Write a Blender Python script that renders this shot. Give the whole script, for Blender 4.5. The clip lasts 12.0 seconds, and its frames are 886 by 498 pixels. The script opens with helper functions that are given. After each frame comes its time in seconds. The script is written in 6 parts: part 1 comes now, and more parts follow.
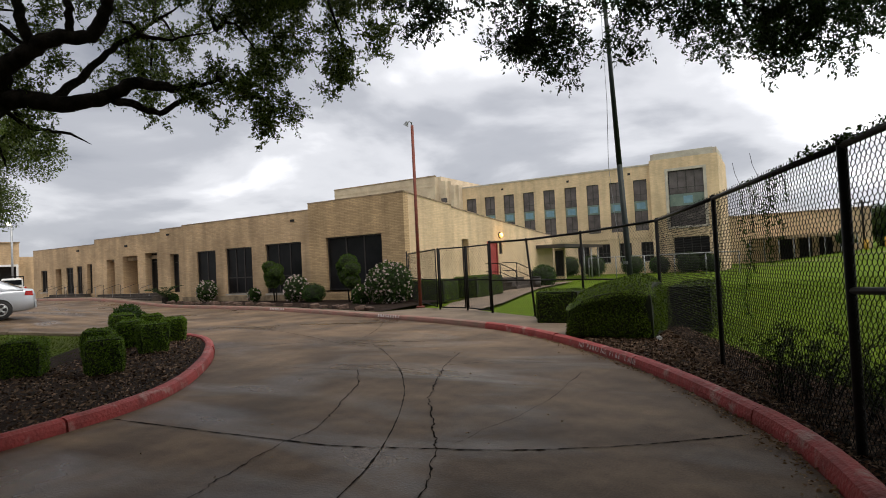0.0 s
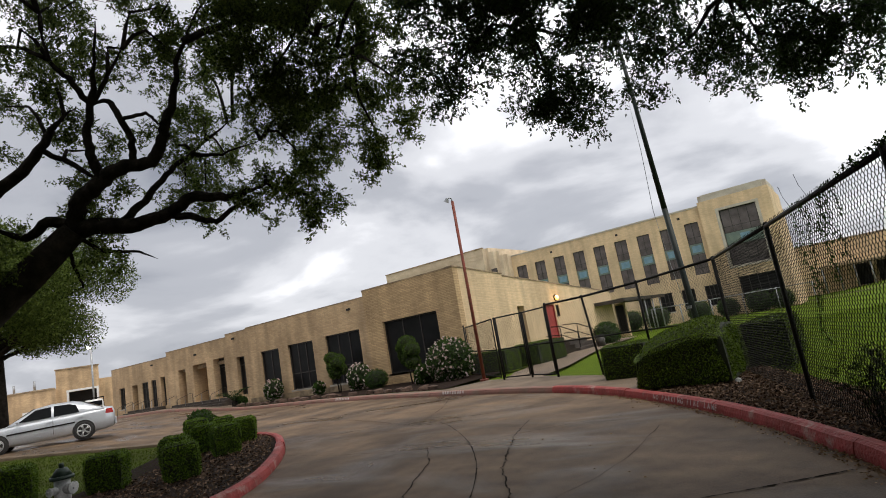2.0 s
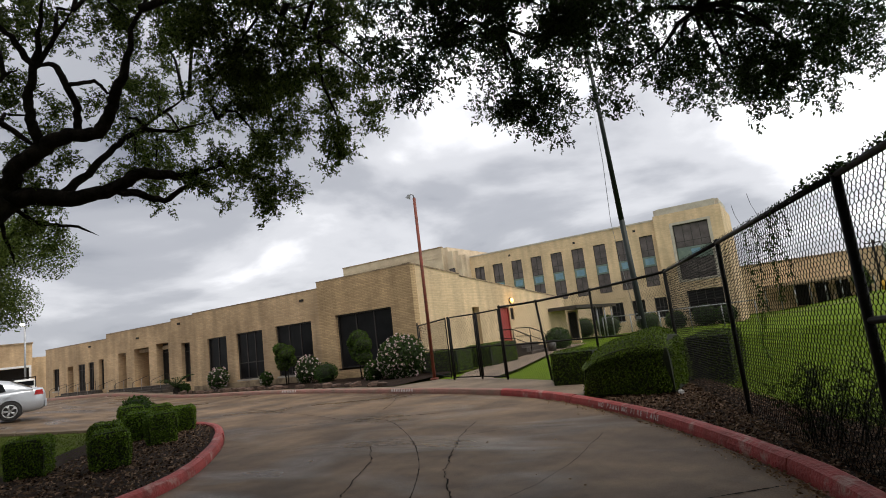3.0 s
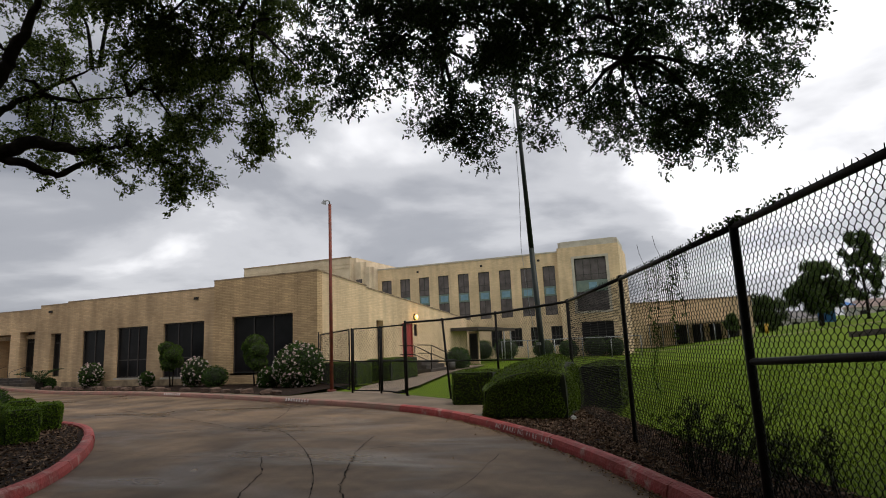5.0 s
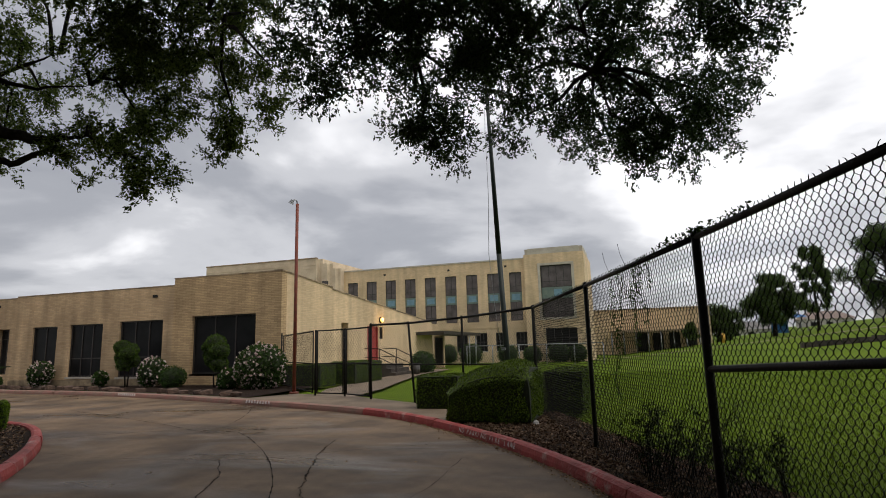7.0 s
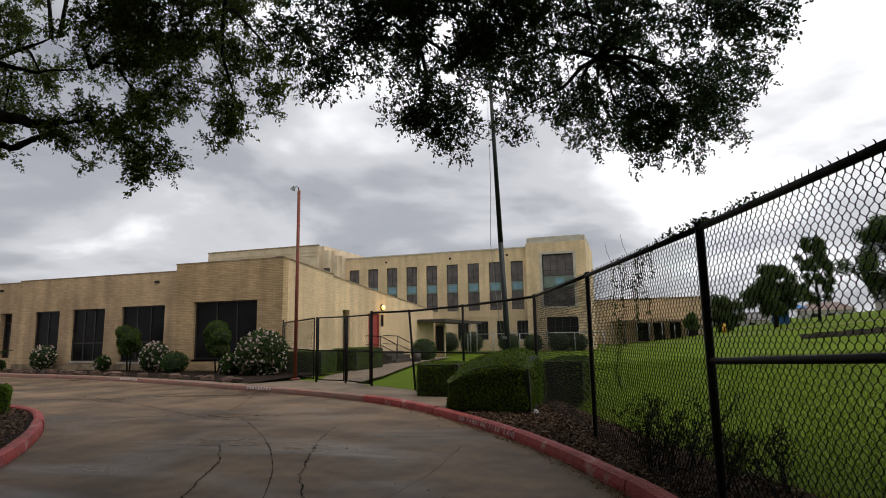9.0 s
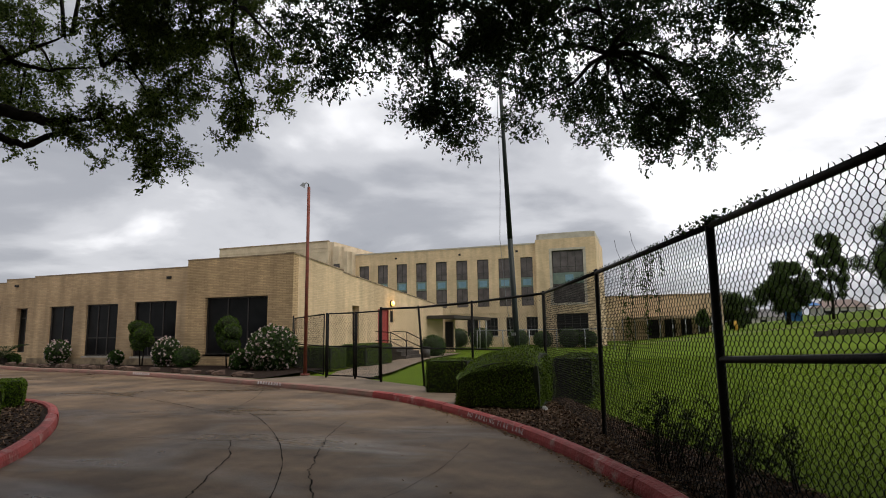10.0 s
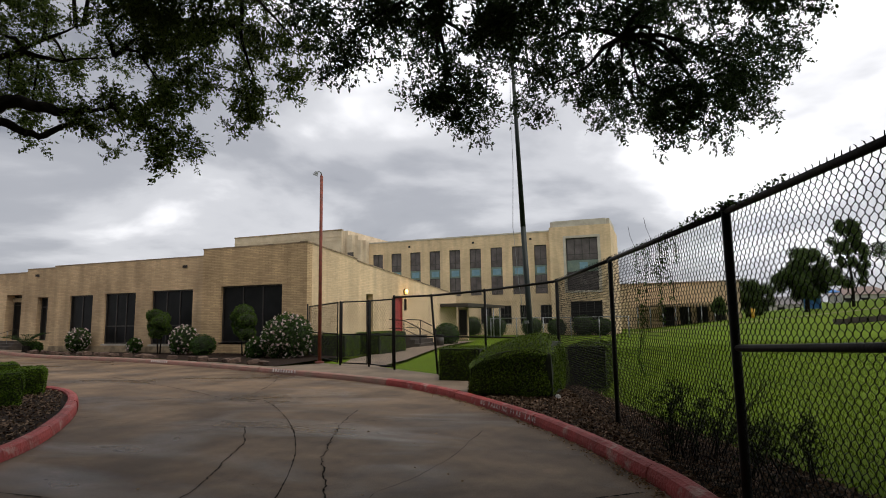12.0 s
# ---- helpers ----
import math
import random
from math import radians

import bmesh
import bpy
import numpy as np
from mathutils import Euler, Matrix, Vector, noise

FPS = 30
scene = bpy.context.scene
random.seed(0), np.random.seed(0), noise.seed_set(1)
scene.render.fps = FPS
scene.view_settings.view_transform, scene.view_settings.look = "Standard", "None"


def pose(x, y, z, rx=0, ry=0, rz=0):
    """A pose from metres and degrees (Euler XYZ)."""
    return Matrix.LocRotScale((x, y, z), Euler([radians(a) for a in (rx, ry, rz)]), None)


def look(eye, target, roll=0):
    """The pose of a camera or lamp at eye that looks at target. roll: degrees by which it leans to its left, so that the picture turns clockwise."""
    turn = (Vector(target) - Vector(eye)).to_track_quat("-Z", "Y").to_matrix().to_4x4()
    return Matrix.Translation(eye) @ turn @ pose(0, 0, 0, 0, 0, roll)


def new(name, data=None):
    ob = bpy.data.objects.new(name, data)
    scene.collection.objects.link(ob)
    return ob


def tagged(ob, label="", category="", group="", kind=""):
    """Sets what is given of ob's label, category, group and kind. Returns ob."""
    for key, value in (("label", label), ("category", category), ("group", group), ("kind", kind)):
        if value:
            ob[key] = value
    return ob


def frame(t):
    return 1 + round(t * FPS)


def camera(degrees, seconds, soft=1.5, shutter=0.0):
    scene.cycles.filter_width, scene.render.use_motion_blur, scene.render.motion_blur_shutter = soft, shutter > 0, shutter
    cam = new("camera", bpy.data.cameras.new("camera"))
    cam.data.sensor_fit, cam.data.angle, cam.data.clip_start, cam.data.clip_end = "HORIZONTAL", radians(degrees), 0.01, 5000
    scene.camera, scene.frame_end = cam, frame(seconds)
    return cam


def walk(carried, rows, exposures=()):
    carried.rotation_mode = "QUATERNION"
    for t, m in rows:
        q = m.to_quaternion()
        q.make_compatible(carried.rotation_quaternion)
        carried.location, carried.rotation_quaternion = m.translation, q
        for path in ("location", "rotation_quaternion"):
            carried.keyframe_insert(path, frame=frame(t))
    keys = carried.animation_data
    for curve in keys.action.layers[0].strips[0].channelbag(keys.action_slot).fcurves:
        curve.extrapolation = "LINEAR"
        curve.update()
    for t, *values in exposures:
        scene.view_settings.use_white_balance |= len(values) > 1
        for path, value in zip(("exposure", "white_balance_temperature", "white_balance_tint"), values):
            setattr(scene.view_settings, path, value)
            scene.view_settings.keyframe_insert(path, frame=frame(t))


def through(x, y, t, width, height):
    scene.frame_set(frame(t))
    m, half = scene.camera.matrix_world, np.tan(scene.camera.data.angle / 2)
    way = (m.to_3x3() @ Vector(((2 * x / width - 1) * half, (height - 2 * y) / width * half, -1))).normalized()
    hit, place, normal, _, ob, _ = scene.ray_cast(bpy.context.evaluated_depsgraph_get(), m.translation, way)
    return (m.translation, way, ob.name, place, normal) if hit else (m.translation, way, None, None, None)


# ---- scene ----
cam = camera(76.2, 12.0, 0.95)
PATH = [
    (0, 0.131, -0.122, 1.659, 30.73, 1.56, -2.80),
    (0.5, 0.136, -0.115, 1.647, 31.59, 2.56, -3.96),
    (1, 0.135, -0.142, 1.611, 32.65, 4.67, -5.65),
    (1.5, 0.166, -0.151, 1.572, 34.02, 7.41, -7.70),
    (2, 0.203, -0.158, 1.550, 35.19, 9.66, -9.92),
    (2.5, 0.175, -0.105, 1.549, 33.56, 9.36, -9.14),
    (3, 0.168, -0.031, 1.555, 31.13, 8.85, -6.86),
    (3.5, 0.140, -0.035, 1.565, 28.43, 8.50, -4.46),
    (5.5, 0.028, -0.082, 1.550, 20.32, 9.94, -2.47),
    (6, 0.030, -0.078, 1.548, 19.49, 10.08, -2.10),
    (6.5, 0.025, -0.067, 1.556, 18.80, 9.97, -1.85),
    (7, 0.027, -0.071, 1.545, 18.36, 9.87, -1.55),
    (9, 0.020, -0.033, 1.558, 18.57, 8.66, -1.01),
    (9.5, 0.028, -0.032, 1.564, 19.14, 8.51, -0.89),
    (10, 0.034, -0.031, 1.570, 19.57, 8.27, -0.79),
    (10.5, 0.038, -0.022, 1.569, 20.00, 8.10, -0.75),
    (11, 0.037, -0.010, 1.563, 20.35, 7.83, -0.76),
    (11.5, 0.040, -0.001, 1.567, 20.66, 7.49, -0.81),
    (12, 0.047, 0.021, 1.573, 20.99, 7.09, -0.86),
]


def aimed(x, y, z, yaw, pitch, roll):
    a, b = radians(yaw), radians(pitch)
    ahead = Vector((-math.sin(a) * math.cos(b), math.cos(a) * math.cos(b), math.sin(b)))
    return look((x, y, z), Vector((x, y, z)) + ahead * 10, roll)


walk(cam, [(r[0], aimed(*r[1:])) for r in PATH], [(0, 0.07, 6450, 11), (3.5, 0.0, 6450, 11), (5.5, -0.27, 6450, 11), (7, -0.27, 6450, 11), (9.5, -0.21, 6450, 11), (12, -0.15, 6450, 11)])

# ---- sky and light: overcast, broken grey cloud ----
world = bpy.data.worlds.new("overcast_sky")
scene.world = world
world.use_nodes = True
wn, wl = world.node_tree.nodes, world.node_tree.links
wn.clear()
SUN_EL, SUN_ROT = radians(48), radians(20)


def wnode(kind, **sets):
    n = wn.new(kind)
    for k, v in sets.items():
        n.inputs[k].default_value = v
    return n


w_out = wn.new("ShaderNodeOutputWorld")
w_bg = wn.new("ShaderNodeBackground")
w_sky = wn.new("ShaderNodeTexSky")
w_sky.sky_type, w_sky.sun_disc, w_sky.sun_elevation, w_sky.sun_rotation = "NISHITA", False, SUN_EL, SUN_ROT
w_co = wn.new("ShaderNodeTexCoord")
w_sep = wn.new("ShaderNodeSeparateXYZ")
wl.new(w_co.outputs["Generated"], w_sep.inputs[0])


def wmath(op, a, b):
    n = wn.new("ShaderNodeMath")
    n.operation = op
    for s, v in zip(n.inputs, (a, b)):
        if isinstance(v, (int, float)):
            s.default_value = v
        else:
            wl.new(v, s)
    return n.outputs[0]


# cloud deck: the ray's meeting with a flat layer overhead
w_z = wmath("ADD", wmath("MAXIMUM", w_sep.outputs[2], 0.0), 0.26)
w_comb = wn.new("ShaderNodeCombineXYZ")
wl.new(wmath("DIVIDE", w_sep.outputs[0], w_z), w_comb.inputs[0])
wl.new(wmath("DIVIDE", w_sep.outputs[1], w_z), w_comb.inputs[1])
w_rot = wn.new("ShaderNodeVectorRotate")
w_rot.rotation_type = "Z_AXIS"
w_rot.inputs["Angle"].default_value = radians(-22)
wl.new(w_comb.outputs[0], w_rot.inputs["Vector"])
w_n1 = wnode("ShaderNodeTexNoise", Scale=1.25, Detail=7.0, Roughness=0.5, Distortion=0.25)
w_n2 = wnode("ShaderNodeTexNoise", Scale=0.55, Detail=3.0, Roughness=0.5, Distortion=0.1)
wl.new(w_rot.outputs[0], w_n1.inputs["Vector"])
w_off = wn.new("ShaderNodeVectorMath")
w_off.operation = "ADD"
w_off.inputs[1].default_value = (3.4, 1.9, 0.0)
wl.new(w_rot.outputs[0], w_off.inputs[0])
wl.new(w_off.outputs[0], w_n2.inputs["Vector"])
w_cov = wmath("ADD", wmath("MULTIPLY", w_n1.outputs[0], 0.55), wmath("MULTIPLY", w_n2.outputs[0], 0.6))
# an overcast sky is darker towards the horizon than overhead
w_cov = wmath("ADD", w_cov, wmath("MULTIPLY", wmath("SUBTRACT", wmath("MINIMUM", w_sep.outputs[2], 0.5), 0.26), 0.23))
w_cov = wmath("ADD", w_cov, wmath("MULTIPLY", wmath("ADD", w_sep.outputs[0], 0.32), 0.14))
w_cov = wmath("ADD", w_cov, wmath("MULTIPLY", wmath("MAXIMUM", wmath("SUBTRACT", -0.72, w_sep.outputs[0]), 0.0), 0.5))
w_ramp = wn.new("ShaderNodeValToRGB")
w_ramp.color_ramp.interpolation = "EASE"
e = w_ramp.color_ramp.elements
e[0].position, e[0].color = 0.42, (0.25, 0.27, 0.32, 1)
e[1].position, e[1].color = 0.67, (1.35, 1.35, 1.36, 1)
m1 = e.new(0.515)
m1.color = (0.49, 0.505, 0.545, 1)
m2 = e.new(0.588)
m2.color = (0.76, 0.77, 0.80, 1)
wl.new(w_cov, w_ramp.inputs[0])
w_mix = wn.new("ShaderNodeMix")
w_mix.data_type = "RGBA"
w_mix.inputs[0].default_value = 0.94
w_scale = wn.new("ShaderNodeVectorMath")
w_scale.operation = "SCALE"
w_scale.inputs["Scale"].default_value = 0.08
wl.new(w_sky.outputs[0], w_scale.inputs[0])
wl.new(w_scale.outputs[0], w_mix.inputs[6])
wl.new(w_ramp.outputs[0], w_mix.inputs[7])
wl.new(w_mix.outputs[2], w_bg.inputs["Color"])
w_bg.inputs["Strength"].default_value = 1.03
wl.new(w_bg.outputs[0], w_out.inputs[0])

sun = new("sun", bpy.data.lights.new("sun", "SUN"))
sun.data.energy, sun.data.angle, sun.data.color = 1.5, radians(25), (1.0, 0.90, 0.77)
sun.matrix_world = look((28, 7, 60), (0, 10, 0))


# ---- materials ----
def material(name, c1, c2=None, scale=3.0, rough=0.8, bump=0.2, fine=60.0, metal=0.0, mix=None, spec=0.5, vary=0.0, rough2=None):
    """Two colours mixed by a broad noise, a fine grain on top, and relief from both."""
    m = bpy.data.materials.new(name)
    m.use_nodes = True
    n, l = m.node_tree.nodes, m.node_tree.links
    b = n["Principled BSDF"]
    b.inputs["Roughness"].default_value, b.inputs["Metallic"].default_value = rough, metal
    b.inputs["Specular IOR Level"].default_value = spec
    c2 = c2 or tuple(v * 0.75 for v in c1)
    co = n.new("ShaderNodeTexCoord")
    broad, grain = n.new("ShaderNodeTexNoise"), n.new("ShaderNodeTexNoise")
    broad.inputs["Scale"].default_value, broad.inputs["Detail"].default_value = scale, 5
    grain.inputs["Scale"].default_value, grain.inputs["Detail"].default_value = fine, 3
    for t in (broad, grain):
        l.new(co.outputs["Object"], t.inputs["Vector"])
    ramp = n.new("ShaderNodeValToRGB")
    ramp.color_ramp.elements[0].position, ramp.color_ramp.elements[1].position = mix or (0.35, 0.65)
    ramp.color_ramp.elements[0].color, ramp.color_ramp.elements[1].color = (*c1, 1), (*c2, 1)
    l.new(broad.outputs[0], ramp.inputs[0])
    val = n.new("ShaderNodeHueSaturation")
    span = n.new("ShaderNodeMapRange")
    span.inputs[1].default_value, span.inputs[2].default_value = 0.25, 0.75
    span.inputs[3].default_value, span.inputs[4].default_value = 0.8, 1.2
    l.new(grain.outputs[0], span.inputs[0])
    if vary:
        info = n.new("ShaderNodeObjectInfo") if vary > 0 else n.new("ShaderNodeNewGeometry")
        v2 = n.new("ShaderNodeMapRange")
        v2.inputs[3].default_value, v2.inputs[4].default_value = 1 - abs(vary), 1 + abs(vary)
        l.new(info.outputs["Random" if vary > 0 else "Random Per Island"], v2.inputs[0])
        mul = n.new("ShaderNodeMath")
        mul.operation = "MULTIPLY"
        l.new(span.outputs[0], mul.inputs[0])
        l.new(v2.outputs[0], mul.inputs[1])
        l.new(mul.outputs[0], val.inputs["Value"])
    else:
        l.new(span.outputs[0], val.inputs["Value"])
    l.new(ramp.outputs[0], val.inputs["Color"])
    l.new(val.outputs[0], b.inputs["Base Color"])
    if rough2 is not None:
        rr = n.new("ShaderNodeMapRange")
        rr.inputs[1].default_value, rr.inputs[2].default_value = 0.4, 0.6
        rr.inputs[3].default_value, rr.inputs[4].default_value = rough, rough2
        l.new(broad.outputs[0], rr.inputs[0])
        l.new(rr.outputs[0], b.inputs["Roughness"])
    if bump:
        bp = n.new("ShaderNodeBump")
        bp.inputs["Strength"].default_value, bp.inputs["Distance"].default_value = bump, 0.02
        add = n.new("ShaderNodeMath")
        l.new(broad.outputs[0], add.inputs[0])
        l.new(grain.outputs[0], add.inputs[1])
        l.new(add.outputs[0], bp.inputs["Height"])
        l.new(bp.outputs[0], b.inputs["Normal"])
    return m


def brick_material(name, c1, c2, mortar, width, height, joint, stain):
    """Brickwork on any upright wall: courses along x + y and z."""
    m = material(name, c1, c2, 1.2, 0.9, 0.0)
    n, l = m.node_tree.nodes, m.node_tree.links
    b = n["Principled BSDF"]
    co = n.new("ShaderNodeTexCoord")
    sep, comb, add = n.new("ShaderNodeSeparateXYZ"), n.new("ShaderNodeCombineXYZ"), n.new("ShaderNodeMath")
    l.new(co.outputs["Object"], sep.inputs[0])
    l.new(sep.outputs[0], add.inputs[0])
    l.new(sep.outputs[1], add.inputs[1])
    l.new(add.outputs[0], comb.inputs[0])
    l.new(sep.outputs[2], comb.inputs[1])
    br = n.new("ShaderNodeTexBrick")
    l.new(comb.outputs[0], br.inputs["Vector"])
    for k, v in (("Color1", (*c1, 1)), ("Color2", (*c2, 1)), ("Mortar", (*mortar, 1)), ("Scale", 1.0), ("Mortar Size", joint), ("Brick Width", width), ("Row Height", height), ("Bias", -0.2)):
        br.inputs[k].default_value = v
    # weather: streaks running down and broad blotches
    ns, nb = n.new("ShaderNodeTexNoise"), n.new("ShaderNodeTexNoise")
    mp = n.new("ShaderNodeMapping")
    mp.inputs["Scale"].default_value = (1.6, 1.6, 0.18)
    l.new(co.outputs["Object"], mp.inputs[0])
    l.new(mp.outputs[0], ns.inputs["Vector"])
    ns.inputs["Scale"].default_value, ns.inputs["Detail"].default_value = 1.0, 6
    l.new(co.outputs["Object"], nb.inputs["Vector"])
    nb.inputs["Scale"].default_value, nb.inputs["Detail"].default_value = 0.5, 7
    mm = n.new("ShaderNodeMath")
    mm.operation = "MULTIPLY"
    l.new(ns.outputs[0], mm.inputs[0])
    l.new(nb.outputs[0], mm.inputs[1])
    rg = n.new("ShaderNodeMapRange")
    rg.inputs[1].default_value, rg.inputs[2].default_value = 0.14, 0.36
    rg.inputs[3].default_value, rg.inputs[4].default_value = 1 - stain, 1.12
    l.new(mm.outputs[0], rg.inputs[0])
    hs = n.new("ShaderNodeHueSaturation")
    l.new(rg.outputs[0], hs.inputs["Value"])
    l.new(br.outputs["Color"], hs.inputs["Color"])
    l.new(hs.outputs[0], b.inputs["Base Color"])
    bp = n.new("ShaderNodeBump")
    bp.inputs["Strength"].default_value, bp.inputs["Distance"].default_value, bp.invert = 0.6, 0.012, True
    l.new(br.outputs["Fac"], bp.inputs["Height"])
    l.new(bp.outputs[0], b.inputs["Normal"])
    return m


BUFF = brick_material("buff_brick", (0.585, 0.415, 0.24), (0.45, 0.305, 0.17), (0.45, 0.325, 0.20), 0.30, 0.078, 0.009, 0.33)
BROWN = brick_material("tan_ribbed_brick", (0.57, 0.40, 0.215), (0.40, 0.27, 0.145), (0.34, 0.23, 0.125), 0.36, 0.078, 0.010, 0.24)
PALE = brick_material("pale_cream_brick", (0.68, 0.515, 0.315), (0.58, 0.43, 0.255), (0.58, 0.45, 0.29), 0.30, 0.085, 0.008, 0.22)
AUDSTONE = material("pale_cream_render", (0.60, 0.50, 0.36), (0.47, 0.38, 0.27), 0.9, 0.9, 0.3)
STONE = material("grey_limestone", (0.50, 0.46, 0.38), (0.38, 0.34, 0.28), 1.4, 0.85, 0.3)
COPING = material("weathered_coping", (0.40, 0.30, 0.185), (0.17, 0.125, 0.08), 2.2, 0.9, 0.4)
GLASS = material("dark_screened_glass", (0.007, 0.007, 0.0075), (0.013, 0.013, 0.0135), 1.5, 0.3, 0.0, spec=0.15)
GLASS2 = material("grey_blind_glass", (0.085, 0.072, 0.070), (0.145, 0.125, 0.12), 1.1, 0.25, 0.0, spec=0.25)
FRAME = material("bronze_window_frame", (0.025, 0.021, 0.018), (0.04, 0.033, 0.028), 5, 0.5, 0.1)
TEAL = material("teal_enamel_panel", (0.15, 0.20, 0.16), (0.11, 0.155, 0.13), 2.0, 0.5, 0.05)
BLUE = material("pale_blue_panel", (0.17, 0.30, 0.37), (0.12, 0.23, 0.30), 2.5, 0.4, 0.05)
VOID = material("dark_interior", (0.02, 0.018, 0.016), None, 2, 0.9, 0.0)
RED_DOOR = material("brick_red_door_paint", (0.34, 0.045, 0.04), (0.28, 0.035, 0.03), 3, 0.55, 0.1)
CONCRETE = material("path_concrete", (0.185, 0.135, 0.09), (0.105, 0.078, 0.052), 1.1, 0.85, 0.3, 40)
BLACK = material("black_painted_steel", (0.006, 0.006, 0.006), (0.014, 0.012, 0.011), 9, 0.6, 0.15, spec=0.15)
WIRE = material("black_vinyl_wire", (0.005, 0.005, 0.005), (0.01, 0.009, 0.008), 20, 0.6, 0.0, spec=0.12)
RUST = material("rust_red_paint", (0.22, 0.045, 0.025), (0.13, 0.035, 0.02), 5, 0.7, 0.2)
GALV = material("galvanised_steel", (0.36, 0.37, 0.38), (0.26, 0.27, 0.28), 6, 0.45, 0.1, metal=0.6)
DARK_GREEN_POLE = material("dark_green_pole_paint", (0.012, 0.02, 0.018), (0.02, 0.026, 0.024), 4, 0.5, 0.1, spec=0.25)
MULCH = material("brown_mulch", (0.03, 0.018, 0.012), (0.012, 0.008, 0.006), 7, 0.95, 1.0, 45, mix=(0.3, 0.7), spec=0.1)
LAWN = material("lawn_green", (0.088, 0.136, 0.005), (0.067, 0.108, 0.004), 0.35, 0.95, 0.5, 30, spec=0.08)
KERB = material("worn_red_kerb_paint", (0.33, 0.05, 0.045), (0.20, 0.036, 0.031), 3.5, 0.65, 0.6, 28, mix=(0.40, 0.70), spec=0.3)
def chipped(m, under, scale, lo, hi):
    n, l = m.node_tree.nodes, m.node_tree.links
    b = n["Principled BSDF"]
    old = b.inputs["Base Color"].links[0].from_socket
    co, no, rp, mx = n.new("ShaderNodeTexCoord"), n.new("ShaderNodeTexNoise"), n.new("ShaderNodeMapRange"), n.new("ShaderNodeMix")
    no.inputs["Scale"].default_value, no.inputs["Detail"].default_value, no.inputs["Roughness"].default_value = scale, 8, 0.65
    l.new(co.outputs["Object"], no.inputs["Vector"])
    rp.inputs[1].default_value, rp.inputs[2].default_value = lo, hi
    l.new(no.outputs[0], rp.inputs[0])
    mx.data_type = "RGBA"
    l.new(rp.outputs[0], mx.inputs[0])
    l.new(old, mx.inputs[6])
    mx.inputs[7].default_value = (*under, 1)
    l.new(mx.outputs[2], b.inputs["Base Color"])


chipped(KERB, (0.36, 0.22, 0.19), 3.2, 0.55, 0.68)
KERB_FADED = material("faded_red_kerb_concrete", (0.27, 0.125, 0.10), (0.21, 0.135, 0.10), 2.8, 0.8, 0.5, 30)
KERB_BARE = material("bare_kerb_concrete", (0.34, 0.28, 0.24), (0.25, 0.13, 0.11), 4, 0.85, 0.4)
CRACK = material("dark_joint", (0.006, 0.005, 0.004), (0.014, 0.011, 0.008), 6, 0.95, 0.3, spec=0.05)


def road_material():
    m = material("stained_wet_concrete", (0.190, 0.128, 0.077), (0.078, 0.051, 0.030), 0.75, 0.6, 0.25, 55, mix=(0.34, 0.64), spec=0.22)
    n, l = m.node_tree.nodes, m.node_tree.links
    b = n["Principled BSDF"]
    co = n.new("ShaderNodeTexCoord")
    wet = n.new("ShaderNodeTexNoise")
    wet.inputs["Scale"].default_value, wet.inputs["Detail"].default_value, wet.inputs["Distortion"].default_value = 0.33, 6, 0.6
    mp = n.new("ShaderNodeMapping")
    mp.inputs["Scale"].default_value, mp.inputs["Rotation"].default_value = (1.0, 2.2, 1.0), (0, 0, radians(35))
    l.new(co.outputs["Object"], mp.inputs[0])
    l.new(mp.outputs[0], wet.inputs["Vector"])
    r = n.new("ShaderNodeMapRange")
    r.inputs[1].default_value, r.inputs[2].default_value, r.inputs[3].default_value, r.inputs[4].default_value = 0.46, 0.66, 0.68, 0.24
    l.new(wet.outputs[0], r.inputs[0])
    l.new(r.outputs[0], b.inputs["Roughness"])
    # damp concrete is darker
    old = b.inputs["Base Color"].links[0].from_socket
    hs = n.new("ShaderNodeHueSaturation")
    v = n.new("ShaderNodeMapRange")
    v.inputs[1].default_value, v.inputs[2].default_value, v.inputs[3].default_value, v.inputs[4].default_value = 0.4, 0.62, 1.10, 0.72
    l.new(wet.outputs[0], v.inputs[0])
    l.new(v.outputs[0], hs.inputs["Value"])
    l.new(old, hs.inputs["Color"])
    # oil spots, tyre grime and pale scuffs
    spots, sr, hs2 = n.new("ShaderNodeTexNoise"), n.new("ShaderNodeMapRange"), n.new("ShaderNodeHueSaturation")
    spots.inputs["Scale"].default_value, spots.inputs["Detail"].default_value, spots.inputs["Roughness"].default_value = 3.1, 9, 0.7
    l.new(co.outputs["Object"], spots.inputs["Vector"])
    sr.inputs[1].default_value, sr.inputs[2].default_value, sr.inputs[3].default_value, sr.inputs[4].default_value = 0.3, 0.7, 0.74, 1.24
    l.new(spots.outputs[0], sr.inputs[0])
    l.new(sr.outputs[0], hs2.inputs["Value"])
    l.new(hs.outputs[0], hs2.inputs["Color"])
    l.new(hs2.outputs[0], b.inputs["Base Color"])
    return m


ROAD = road_material()


